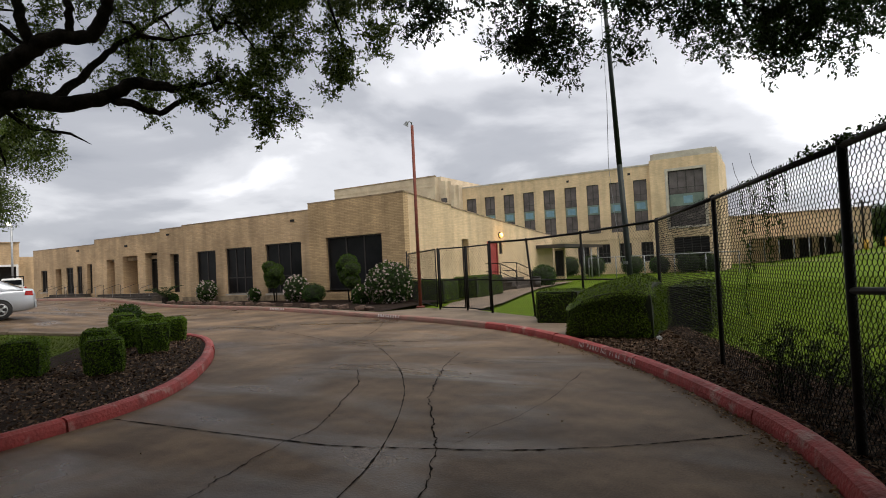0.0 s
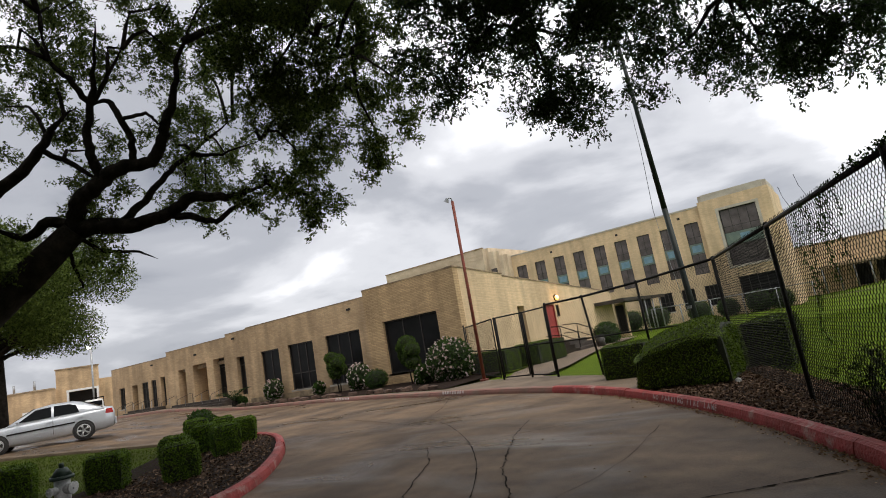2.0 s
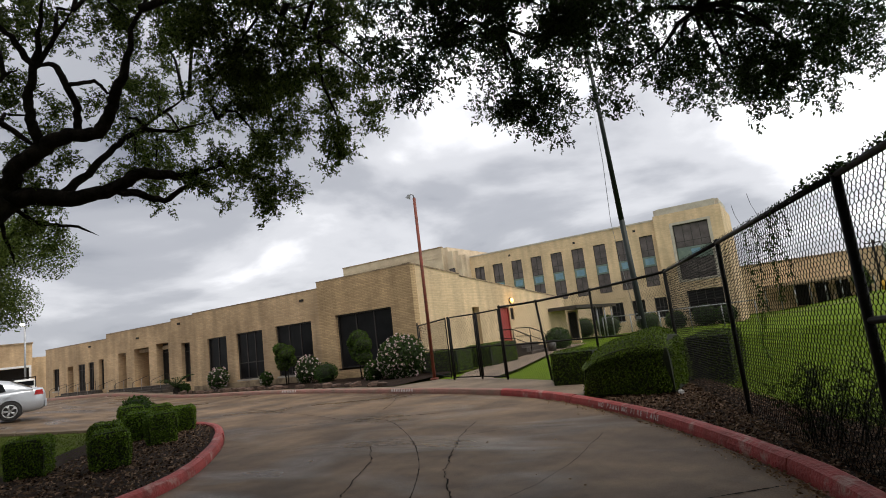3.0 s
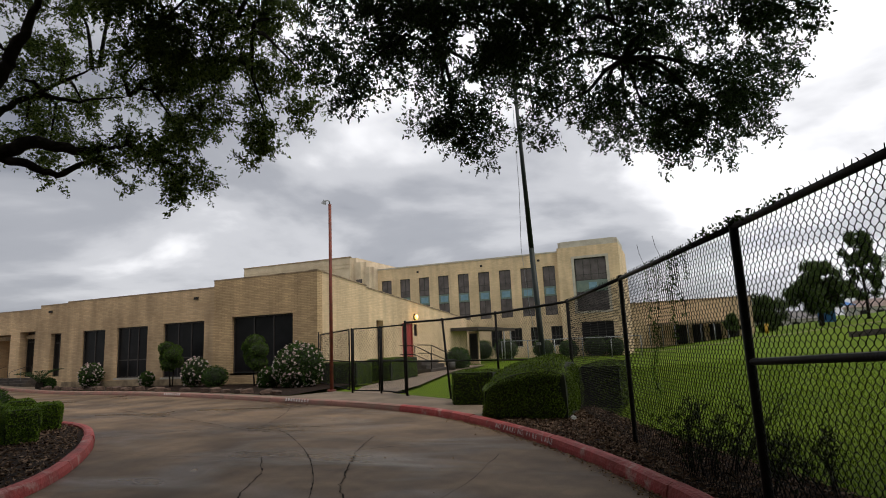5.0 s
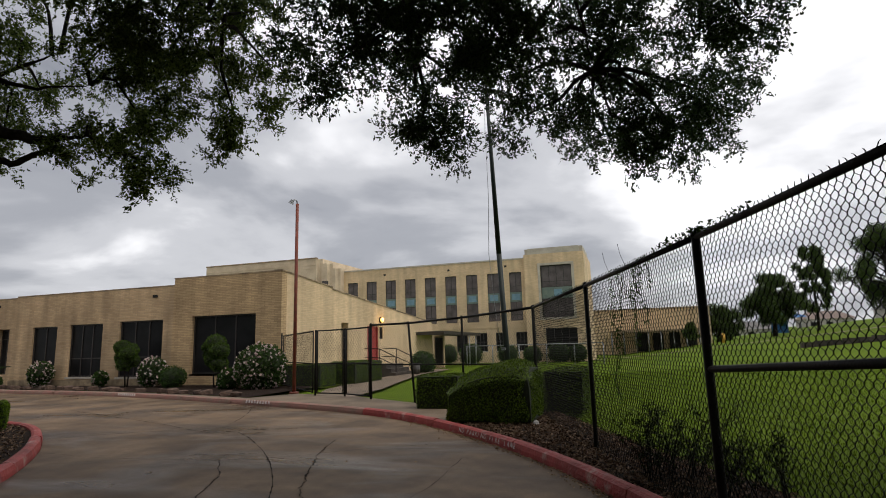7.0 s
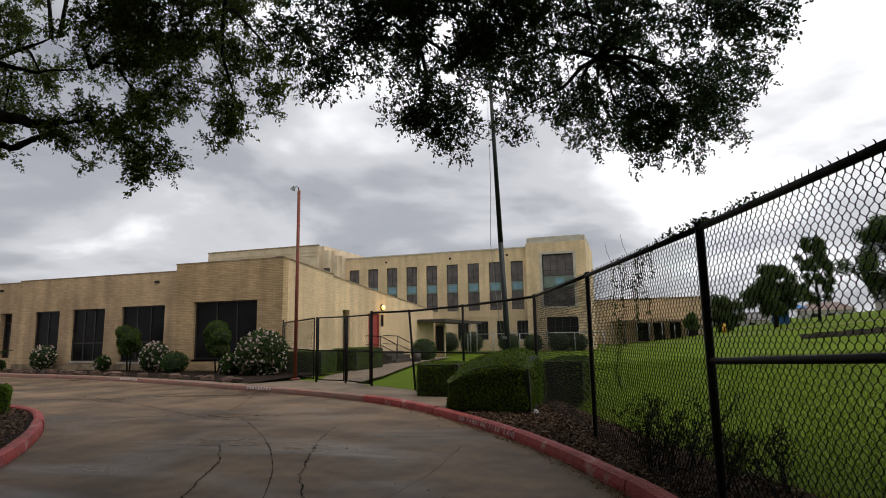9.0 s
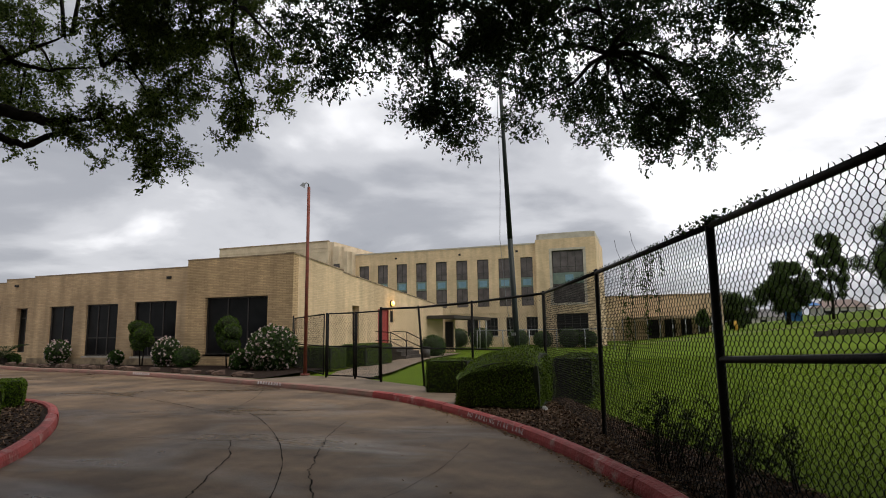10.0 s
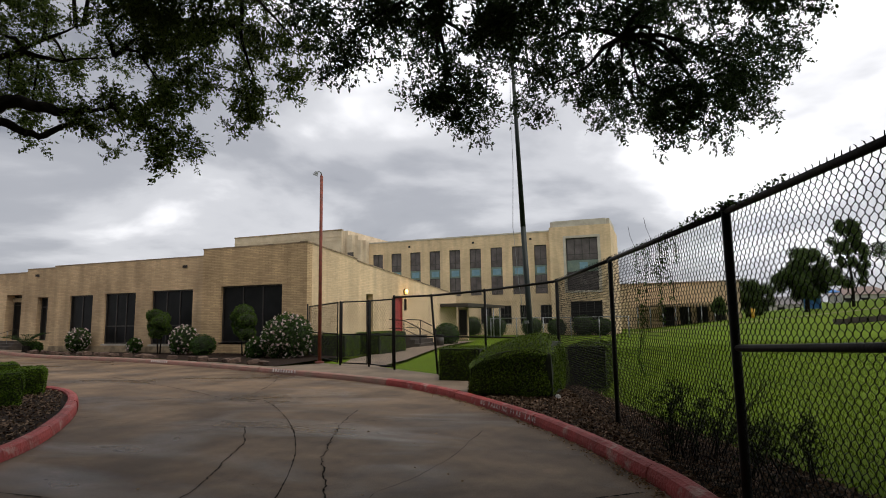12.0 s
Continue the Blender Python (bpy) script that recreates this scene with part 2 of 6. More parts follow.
# ---- builders ----
def box(bm, x0, x1, y0, y1, z0, z1, m=None):
    vs = [bm.verts.new((x, y, z)) for z in (z0, z1) for x, y in ((x0, y0), (x1, y0), (x1, y1), (x0, y1))]
    for f in ((3, 2, 1, 0), (4, 5, 6, 7), (0, 1, 5, 4), (1, 2, 6, 5), (2, 3, 7, 6), (3, 0, 4, 7)):
        bm.faces.new([vs[i] for i in f])
    if m is not None:
        bmesh.ops.transform(bm, matrix=m, verts=vs)
    return vs


def boxes(*sizes, m=None):
    bm = bmesh.new()
    for s in sizes:
        box(bm, *s, m=m)
    return bm


def tube(bm, a, b, r0, r1=None, sides=8, caps=True):
    a, b = Vector(a), Vector(b)
    r1 = r0 if r1 is None else r1
    q = (b - a).to_track_quat("Z", "Y")
    rings = []
    for p, r in ((a, r0), (b, r1)):
        rings.append([bm.verts.new(p + q @ Vector((r * math.cos(2 * math.pi * i / sides), r * math.sin(2 * math.pi * i / sides), 0))) for i in range(sides)])
    for i in range(sides):
        j = (i + 1) % sides
        f = bm.faces.new((rings[0][i], rings[0][j], rings[1][j], rings[1][i]))
        f.smooth = True
    if caps:
        bm.faces.new(rings[0][::-1])
        bm.faces.new(rings[1])


def tubes(r, *pairs, sides=8):
    bm = bmesh.new()
    for a, b in pairs:
        tube(bm, a, b, r, sides=sides)
    return bm


def bent(bm, pts, radii, sides=8):
    """A smooth tube through points, one radius at each."""
    pts = [Vector(p) for p in pts]
    rings = []
    for i, p in enumerate(pts):
        d = (pts[min(i + 1, len(pts) - 1)] - pts[max(i - 1, 0)]).normalized()
        q = d.to_track_quat("Z", "Y")
        r = radii[i] if isinstance(radii, (list, tuple)) else radii
        rings.append([bm.verts.new(p + q @ Vector((r * math.cos(2 * math.pi * k / sides), r * math.sin(2 * math.pi * k / sides), 0))) for k in range(sides)])
    for a, b in zip(rings, rings[1:]):
        # choose the turn that lines the two rings up
        s = min(range(sides), key=lambda k: (b[k].co - a[0].co).length)
        for i in range(sides):
            f = bm.faces.new((a[i], a[(i + 1) % sides], b[(i + 1 + s) % sides], b[(i + s) % sides]))
            f.smooth = True
    bm.faces.new(rings[0][::-1])
    bm.faces.new(rings[-1])


def mesh_of(bm, name, mat):
    bmesh.ops.recalc_face_normals(bm, faces=bm.faces) if len(bm.faces) < 20000 else None
    me = bpy.data.meshes.new(name)
    bm.to_mesh(me)
    bm.free()
    me.materials.append(mat)
    return me


def part(name, bm, mat, parent, label=""):
    ob = new(name, mesh_of(bm, name, mat))
    ob.parent = parent
    return tagged(ob, label)


def raw(name, verts, faces, mat, parent=None, smooth=False):
    me = bpy.data.meshes.new(name)
    me.from_pydata(verts, [], faces)
    me.materials.append(mat)
    if smooth:
        me.shade_smooth()
    ob = new(name, me)
    ob.parent = parent
    return ob


def thing(name, label, category="", group="", kind="", at=(0, 0, 0)):
    ob = new(name)
    ob.location = at
    ob.empty_display_size = 0.2
    return tagged(ob, label, category, group, kind)


def single(name, bm, mat, label, category="", group="", kind=""):
    return tagged(new(name, mesh_of(bm, name, mat)), label, category, group, kind)


def step01(a, b, v):
    t = min(1.0, max(0.0, (v - a) / (b - a)))
    return t * t * (3 - 2 * t)


def gz(x, y):
    """Height of the natural ground: flat drive, a slight rise to the far west and a lawn that climbs to the north-east."""
    z = 0.48 * step01(4, 16, -x - 1.2 * y)
    z += 0.108 * min(max(0.0, x + 2), 45) * step01(12, 54, y)
    return z


def cat_curve(pts, n=8):
    """A smooth line through plan points."""
    p = [Vector(q).to_3d() if len(q) == 2 else Vector(q) for q in pts]
    out = []
    for i in range(len(p) - 1):
        a, b, c, d = p[max(i - 1, 0)], p[i], p[i + 1], p[min(i + 2, len(p) - 1)]
        for k in range(n):
            t = k / n
            out.append(0.5 * ((2 * b) + (c - a) * t + (2 * a - 5 * b + 4 * c - d) * t * t + (3 * b - a - 3 * c + d) * t ** 3))
    out.append(p[-1])
    return out


def sheet(name, edge, z, mat, label, fine=1.0):
    """A flat piece of ground inside a plan outline, following gz at height z."""
    bm = bmesh.new()
    f = bm.faces.new([bm.verts.new((p[0], p[1], 0)) for p in edge])
    bmesh.ops.triangulate(bm, faces=[f])
    for _ in range(3):
        long = [e for e in bm.edges if e.calc_length() > fine * 2.5]
        if not long:
            break
        bmesh.ops.subdivide_edges(bm, edges=long, cuts=1)
        bmesh.ops.triangulate(bm, faces=bm.faces[:])
    for v in bm.verts:
        v.co.z = gz(v.co.x, v.co.y) + z
    bmesh.ops.recalc_face_normals(bm, faces=bm.faces)
    for f in bm.faces:
        if f.normal.z < 0:
            f.normal_flip()
    return single(name, bm, mat, label, kind="structure")


# ---- ground ----
KERB_E = cat_curve([(1.6, -9), (1.2, -3), (0.95, 1.5), (0.43, 4.3), (0.07, 5.45), (-0.37, 6.3), (-1.1, 7.5), (-2.05, 8.8), (-3.2, 10.1), (-4.55, 11.4), (-6.1, 12.5), (-8.45, 13.6), (-12.0, 14.9), (-17.0, 16.6), (-23.5, 18.1), (-32.0, 19.0), (-45.0, 19.3), (-62.0, 19.5)], 8)
KERB_W = cat_curve([(-6.4, -9), (-6.55, -2), (-6.65, 1.5), (-6.72, 2.8), (-6.98, 4.0), (-7.55, 5.05), (-8.68, 6.3), (-10.15, 7.6), (-12.1, 8.95), (-13.8, 9.5), (-15.6, 9.2), (-17.5, 8.1), (-20, 6.2), (-24, 3.3), (-32, -2.2), (-60, -20)], 8)

xs = [-600, -300, -160, -110] + [-90 + 3 * i for i in range(24)] + [-18 + 1.5 * i for i in range(26)] + [21 + 4 * i for i in range(14)] + [90, 130, 200, 350, 600]
ys = [-400, -150, -60, -30, -15] + [-9 + 1.5 * i for i in range(24)] + [27 + 3 * i for i in range(22)] + [105, 150, 250, 450, 900]
gv = [(x, y, gz(x, y) - 0.05) for y in ys for x in xs]
gf = [(j * len(xs) + i, j * len(xs) + i + 1, (j + 1) * len(xs) + i + 1, (j + 1) * len(xs) + i) for j in range(len(ys) - 1) for i in range(len(xs) - 1)]
tagged(raw("ground", gv, gf, LAWN, smooth=True), "green mown lawn that stretches to the horizon", kind="structure")

# the drive: between the two kerbs, and out to the car park in the west
drive_edge = [(p.x, p.y) for p in KERB_E] + [(p.x, p.y) for p in reversed(KERB_W)]
sheet("road", drive_edge, 0.0, ROAD, "stained damp concrete driveway with cracks and joints", 1.5)
sheet("road_car_park", [(-61.9, 19.5), (-60, -20), (-95, -20), (-110, 20), (-95, 34), (-50.9, 34), (-51, 22.2), (-61.9, 22.2)], -0.02, ROAD, "wet grey concrete car park", 4)


def kerb(name, line, side, label, first, last):
    """Rounded kerb stones laid end to end along a plan line; side: +1 for the bank on the right of the line."""
    top = thing(name, label, kind="structure")
    prof = [(0.0, -0.10), (0.01, 0.06), (0.03, 0.125), (0.08, 0.15), (0.15, 0.15), (0.19, 0.13), (0.20, -0.10)]
    pts = [Vector((p.x, p.y, 0)) for p in line]
    # even steps along the line
    dist = [0.0]
    for a, b in zip(pts, pts[1:]):
        dist.append(dist[-1] + (b - a).length)

    def at(d):
        d = min(max(d, 0.0), dist[-1] - 1e-4)
        i = max(k for k in range(len(dist) - 1) if dist[k] <= d)
        t = (d - dist[i]) / (dist[i + 1] - dist[i])
        return pts[i].lerp(pts[i + 1], t), (pts[i + 1] - pts[i]).normalized()

    rng = random.Random(name)
    d, stone = first, 3.05
    while d < min(last, dist[-1]):
        n = 8
        verts, faces = [], []
        lift, turn = rng.uniform(-0.006, 0.006), rng.uniform(-0.008, 0.008)
        for k in range(n + 1):
            p, t = at(d + 0.012 + (stone - 0.024) * k / n)
            nrm = Vector((t.y, -t.x, 0)) * side
            for o, h in prof:
                q = p + nrm * (o + turn)
                verts.append((q.x, q.y, gz(q.x, q.y) + h + lift + (rng.uniform(-0.004, 0.004) if h > 0.1 else 0)))
        w = len(prof)
        for k in range(n):
            for i in range(w - 1):
                f = (k * w + i, k * w + i + 1, (k + 1) * w + i + 1, (k + 1) * w + i)
                faces.append(f if side < 0 else f[::-1])
        faces.append(tuple(range(w)) if side > 0 else tuple(range(w))[::-1])
        e0 = n * w
        faces.append(tuple(range(e0, e0 + w))[::-1] if side > 0 else tuple(range(e0, e0 + w)))
        raw("kerb_stone", verts, faces, KERB_FADED if verts[0][1] > 12.4 else CONCRETE if verts[0][0] < -15.8 else KERB, top, smooth=False)
        d += stone
    return at


kerb_at = kerb("kerb_drive", KERB_E, 1, "red-painted concrete fire lane kerb, worn and scuffed", 3.0, 200)
kerb("kerb_island", KERB_W, -1, "red-painted concrete kerb round the planted island", 3.0, 200)

# planted strip between kerb and fence, planting bed before the wing, pavement at the gate
bank = [(p.x + 0.1, p.y + 0.05) for p in KERB_E if p.y < 11.0]
sheet("mulch_bed", bank + [(-3.0, 13.2), (-1.9, 13.2), (0.05, 8.8), (1.2, 6.6), (1.9, 5.0), (3.0, 1.7), (4.2, -2), (5.3, -9)], 0.07, MULCH, "dark brown mulch with fallen leaves under the fence", 0.8)
bedline = [(p.x, p.y + 0.1) for p in KERB_E if -32 < p.x < -12.2]
sheet("planting_bed", [(-12.0, 15.8)] + [(x, y + 0.75) for x, y in bedline] + [(-32.5, 21.9), (-15.0, 21.9), (-12.4, 20.5)], 0.12, MULCH, "brown planting bed along the school wing", 0.8)
walkway = [(p.x, p.y + 0.08) for p in KERB_E if -62 < p.x < -3.4]
sheet("pavement", walkway + [(-62, 21.9), (-32.5, 21.9)] + [(x, y + 0.75) for x, y in reversed(bedline)] + [(-12.0, 15.8), (-11.2, 17.4), (-8.6, 16.5), (-6.0, 14.7), (-3.6, 12.9), (-3.1, 11.3)], 0.10, CONCRETE, "pale stained concrete pavement behind the kerb", 1.2)
sheet("pavement_entry", [(-10.4, 17.2), (-8.7, 16.4), (-9.2, 20), (-10.2, 24), (-11.6, 30), (-12.2, 38), (-14.9, 38), (-13.0, 29), (-12.3, 24), (-11.6, 20)], 0.06, CONCRETE, "concrete path from the gate to the side doors", 1.5)
isl = [(p.x, p.y) for p in KERB_W]
# turf colour holds the oak's shade besides its own brownish patches
ISLANDGRASS = material("shaded_island_turf", (0.075, 0.105, 0.014), (0.05, 0.058, 0.014), 0.9, 0.95, 0.6, 30, spec=0.08)
sheet("island_lawn", [(x - 0.1, y - 0.05) for x, y in isl if x > -30] + [(-29, -9)], 0.06, ISLANDGRASS, "mown grass on the island", 0.9)
sheet("island_mulch", [(x - 0.12, y - 0.05) for x, y in isl if x > -14.6 and y > -4] + [(-15.6, 8.7), (-14.6, 7.3), (-12.8, 5.6), (-11.2, 3.9), (-9.8, 1.0), (-9.4, -4)], 0.085, MULCH, "brown mulch bed with box shrubs on the island", 0.6)


# joints and cracks in the drive
def crack(name, pts, w, jit, label, seed):
    rng = random.Random(seed)
    line = cat_curve(pts, 16)
    verts, faces, drift = [], [], 0.0
    for i, p in enumerate(line):
        d = (line[min(i + 1, len(line) - 1)] - line[max(i - 1, 0)]).normalized()
        s = Vector((-d.y, d.x, 0))
        drift = 0.7 * drift + rng.uniform(-jit, jit) * 0.6
        q = p + s * drift
        h = 0.62 * w * rng.choice((0.25, 0.5, 0.8, 1.0, 1.3, 1.9))
        for k in (-1, 1):
            v = q + s * h * k
            verts.append((v.x, v.y, gz(v.x, v.y) + 0.005))
    for i in range(len(line) - 1):
        faces.append((2 * i, 2 * i + 1, 2 * i + 3, 2 * i + 2))
    ob = raw(name, verts, faces, CRACK)
    return tagged(ob, label, kind="structure")


crack("road_joint", [(-2.55, 2.5), (-2.73, 3.03), (-2.9, 3.57), (-3.28, 4.41), (-3.88, 5.49), (-4.52, 6.44), (-5.38, 7.52), (-6.69, 8.88), (-7.54, 9.62)], 0.010, 0.006, "curved dark joint in the driveway concrete", 1)
crack("road_joint", [(-6.85, 3.66), (-5.36, 3.76), (-4.18, 3.86), (-3.52, 3.94), (-2.63, 4.22), (-2.1, 4.39), (-1.57, 4.65), (-0.94, 5.04), (-0.2, 5.62)], 0.014, 0.006, "dark joint across the driveway", 2)
crack("road_joint", [(-8.01, 9.52), (-7.42, 10.0), (-6.6, 10.25)], 0.022, 0.01, "dark open joint in the driveway", 3)
crack("road_joint", [(-11.2, 7.9), (-10.53, 8.6), (-9.9, 9.2), (-9.2, 9.7)], 0.014, 0.006, "dark joint beside the island", 4)
crack("road_crack", [(-3.7, 2.2), (-3.84, 2.71), (-3.95, 3.13), (-4.11, 3.79), (-4.15, 4.17), (-4.33, 4.67), (-4.71, 5.35), (-5.0, 5.92), (-5.32, 6.39), (-5.91, 7.12)], 0.010, 0.03, "jagged crack in the concrete", 5)
crack("road_crack", [(-2.05, 2.9), (-2.24, 3.47), (-2.59, 4.15), (-2.8, 4.5), (-3.21, 5.09), (-3.64, 5.72), (-3.94, 6.27), (-4.35, 7.11), (-4.72, 7.97), (-5.06, 9.06)], 0.011, 0.03, "jagged crack in the concrete", 6)
crack("road_crack", [(-2.57, 4.41), (-2.46, 5.03), (-2.32, 5.91), (-2.41, 7.91)], 0.005, 0.03, "fine crack in the concrete", 7)
crack("road_crack", [(-15.5, 12.6), (-12.69, 11.45), (-10.41, 10.51), (-8.48, 9.61), (-8.01, 9.52)], 0.012, 0.02, "long crack in the concrete", 8)
crack("road_crack", [(-5.91, 7.12), (-5.37, 7.27), (-4.87, 7.67), (-4.2, 8.3), (-3.3, 8.9)], 0.008, 0.02, "fine crack in the concrete", 9)
crack("road_crack", [(-5.91, 7.12), (-8.0, 6.9), (-9.6, 7.1)], 0.005, 0.03, "fine crack in the concrete", 10)
crack("road_joint", [(-10.5, 14.0), (-9.2, 11.9), (-8.1, 9.6)], 0.010, 0.006, "dark joint in the driveway", 11)


# ---- buildings ----
def holed(bm, u0, u1, z0, z1, t0, t1, holes, m=None):
    """A wall in the plane u, z from depth t0 to t1 with rectangular openings (ua, ub, za, zb)."""
    us = sorted({u0, u1, *[h[0] for h in holes], *[h[1] for h in holes]})
    for a, b in zip(us, us[1:]):
        if a < u0 - 1e-6 or b > u1 + 1e-6:
            continue
        cuts = sorted((h[2], h[3]) for h in holes if h[0] < (a + b) / 2 < h[1])
        z = z0
        for za, zb in cuts:
            if za > z:
                box(bm, a, b, t0, t1, z, za, m=m)
            z = zb
        if z < z1:
            box(bm, a, b, t0, t1, z, z1, m=m)
    # weld the pieces into one wall and drop the faces between them
    bmesh.ops.remove_doubles(bm, verts=bm.verts, dist=1e-4)
    seen, twice = {}, []
    for f in bm.faces:
        key = frozenset(f.verts)
        if key in seen:
            twice += [f, seen[key]]
        seen[key] = f
    if twice:
        bmesh.ops.delete(bm, geom=list(set(twice)), context="FACES_ONLY")


def glazing(parent, ua, ub, za, zb, t, cols, rows, glass, name="window", m=None, fw=0.06, sill=None):
    """A framed window in the plane u, z whose panes lie at depth t (outside is towards smaller t)."""
    w = thing(name, "")
    w.parent = parent
    bm = boxes((ua, ua + fw, t - 0.05, t + 0.04, za, zb), (ub - fw, ub, t - 0.05, t + 0.04, za, zb), (ua + fw, ub - fw, t - 0.05, t + 0.04, zb - fw, zb), (ua + fw, ub - fw, t - 0.05, t + 0.04, za, za + fw), m=m)
    part("window_frame", bm, FRAME, w)
    us = [ua + fw + (ub - ua - 2 * fw) * i / cols for i in range(cols + 1)]
    zs = [za + fw + (zb - za - 2 * fw) * r for r in rows]
    for u in us[1:-1]:
        part("mullion", boxes((u - 0.03, u + 0.03, t - 0.04, t + 0.03, za + fw, zb - fw), m=m), FRAME, w)
    for z in zs[1:-1]:
        part("transom", boxes((ua + fw, ub - fw, t - 0.035, t + 0.025, z - 0.03, z + 0.03), m=m), FRAME, w)
    for i in range(cols):
        for j in range(len(zs) - 1):
            part("pane", boxes((us[i], us[i + 1], t, t + 0.012, zs[j], zs[j + 1]), m=m), glass, w)
    if sill:
        part("window_sill", boxes((ua - 0.05, ub + 0.05, -0.06, t, za - 0.09, za), m=m), sill, w)
    return w


FY, CX = 21.9, -15.0          # front and side face of the wing
wing = thing("school_wing", "long single-storey buff brick school wing with flat parapet and dark windows", "building")
at_front = Matrix.Translation((0, FY, 0))
wins = [(-19.95, -16.35, 0.62, 3.32, 3), (-24.5, -21.75, 0.52, 3.25, 3), (-27.85, -25.6, 0.55, 3.2, 3), (-30.55, -28.75, 0.70, 3.17, 2)]
bays = [(-33.2, -32.3, 0.72, 3.15), (-35.9, -34.55, 0.72, 3.35), (-38.5, -36.75, 0.72, 3.25), (-40.5, -39.5, 0.72, 3.12), (-43.1, -42.4, 0.8, 2.93), (-44.5, -43.75, 0.8, 2.83), (-46.0, -45.0, 0.8, 2.78), (-47.6, -46.7, 0.8, 2.72)]
endwin = (-49.85, -48.85, 1.0, 2.68, 2)
# the ribbed corner block stands 6 cm proud of the long front
bm = bmesh.new()
holed(bm, -21.1, CX, -0.2, 5.18, -0.06, 0.35, [wins[0][:4]], m=at_front)
part("corner_wall", bm, BROWN, wing, "tan ribbed brick corner block")
for a, b, top, holes in ((-31.9, -21.1, 4.86, [w[:4] for w in wins[1:]]), (-34.2, -31.9, 4.78, [bays[0]]), (-42.0, -34.2, 4.60, bays[1:4]), (-51.0, -42.0, 4.28, bays[4:] + [endwin[:4]])):
    bm = bmesh.new()
    holed(bm, a, b, -0.2, top, 0.0, 0.35, holes, m=at_front)
    part("front_wall", bm, BUFF, wing)
    part("coping", boxes((a + 0.002, b - 0.002, -0.02, 0.45, top, top + 0.05), m=at_front), COPING, wing, "weathered stone coping")
part("coping", boxes((-21.12, CX + 0.02, -0.075, 0.45, 5.18, 5.23), m=at_front), COPING, wing, "weathered stone coping")
part("plinth", boxes((-32.0, -21.1, -0.05, 0.0, -0.2, 0.42), m=at_front), COPING, wing, "weathered base course")
for ua, ub, za, zb, cols in wins + [endwin]:
    glazing(wing, ua, ub, za, zb, 0.16, cols, (0, 0.34, 1) if cols == 3 and ua < -23 else (0, 1), GLASS, m=at_front, sill=STONE)
for ua, ub, za, zb in bays:
    deep = 0.9
    dark = {-33.2: 0.3, -35.9: 0.5, -43.1: 0.28, -44.5: 0.12, -46.0: 0.12}.get(ua)
    part("recess_back", boxes((ua - 0.3, ub + 0.3, 0.35 + deep, 0.45 + deep, za - 0.2, zb + 0.2), m=at_front), BUFF, wing)
    part("recess_side", boxes((ua - 0.1, ua, 0.35, 0.35 + deep, za - 0.2, zb + 0.2), m=at_front), BUFF, wing)
    part("recess_side", boxes((ub, ub + 0.1, 0.35, 0.35 + deep, za - 0.2, zb + 0.2), m=at_front), BUFF, wing)
    part("recess_ceiling", boxes((ua, ub, 0.35, 0.35 + deep, zb, zb + 0.1), m=at_front), BUFF, wing)
    if dark:
        glazing(wing, ua + 0.02, ub - 0.02, za, zb - 0.02, dark, 2, (0, 0.8, 1), GLASS, "entrance_door", m=at_front)
# side wall: the parapet falls towards the north
SIDE = Matrix.Translation((CX, 0, 0)) @ Matrix.Rotation(radians(90), 4, "Z")   # u runs north, depth runs west


def side_top(y):
    return 5.18 - (y - 21.9) * 0.0815


bm = bmesh.new()
side_holes = [(27.4, 28.2, 0.7, 3.02), (30.55, 32.1, 0.66, 2.93), (32.25, 32.75, 2.15, 2.88)]
holed(bm, FY + 0.35, 42.0, -0.2, 3.3, 0.0, 0.35, side_holes, m=SIDE)
part("side_wall", bm, PALE, wing, "plain pale buff brick side wall")
bm = bmesh.new()
for a, b in ((FY + 0.35, 26.4), (26.4, 34.0), (34.0, 42.0)):
    vs = box(bm, a, b, 0.0, 0.35, 3.3, 3.4)
    for v in vs[4:]:
        v.co.z = side_top(v.co.x) - (0.1 if a > 26 else 0.0)
bmesh.ops.transform(bm, matrix=SIDE, verts=bm.verts)
part("side_parapet", bm, PALE, wing)
bm = bmesh.new()
for a, b in ((FY - 0.08, 26.4), (26.4, 34.0), (34.0, 42.0)):
    vs = box(bm, a, b, -0.03, 0.4, 0, 0.07)
    for i, v in enumerate(vs):
        v.co.z = side_top(v.co.x) - (0.1 if a > 26 else 0.0) + (0.005 if i < 4 else 0.07)
bmesh.ops.transform(bm, matrix=SIDE, verts=bm.verts)
part("coping", bm, COPING, wing, "weathered stone coping")
part("roof", boxes((-51, CX - 0.36, FY + 0.36, 42, 2.95, 3.2)), COPING, wing, "flat roof behind the parapet")
part("back_wall", boxes((-51, CX - 0.36, 41.7, 42, -0.2, 3.2)), BUFF, wing)
part("end_wall", boxes((-51.0, -50.7, FY + 0.36, 41.7, -0.2, 4.2)), BUFF, wing)
# openings of the side wall
part("niche_back", boxes((27.3, 28.3, 0.36, 0.42, 0.6, 3.1), m=SIDE), COPING, wing)
part("side_door", boxes((30.6, 32.05, 0.12, 0.18, 0.68, 2.9), m=SIDE), RED_DOOR, wing, "brick-red painted steel door")
for z in (1.1, 2.2):
    part("door_panel_rail", boxes((30.7, 31.95, 0.105, 0.119, z, z + 0.06), m=SIDE), RED_DOOR, wing)
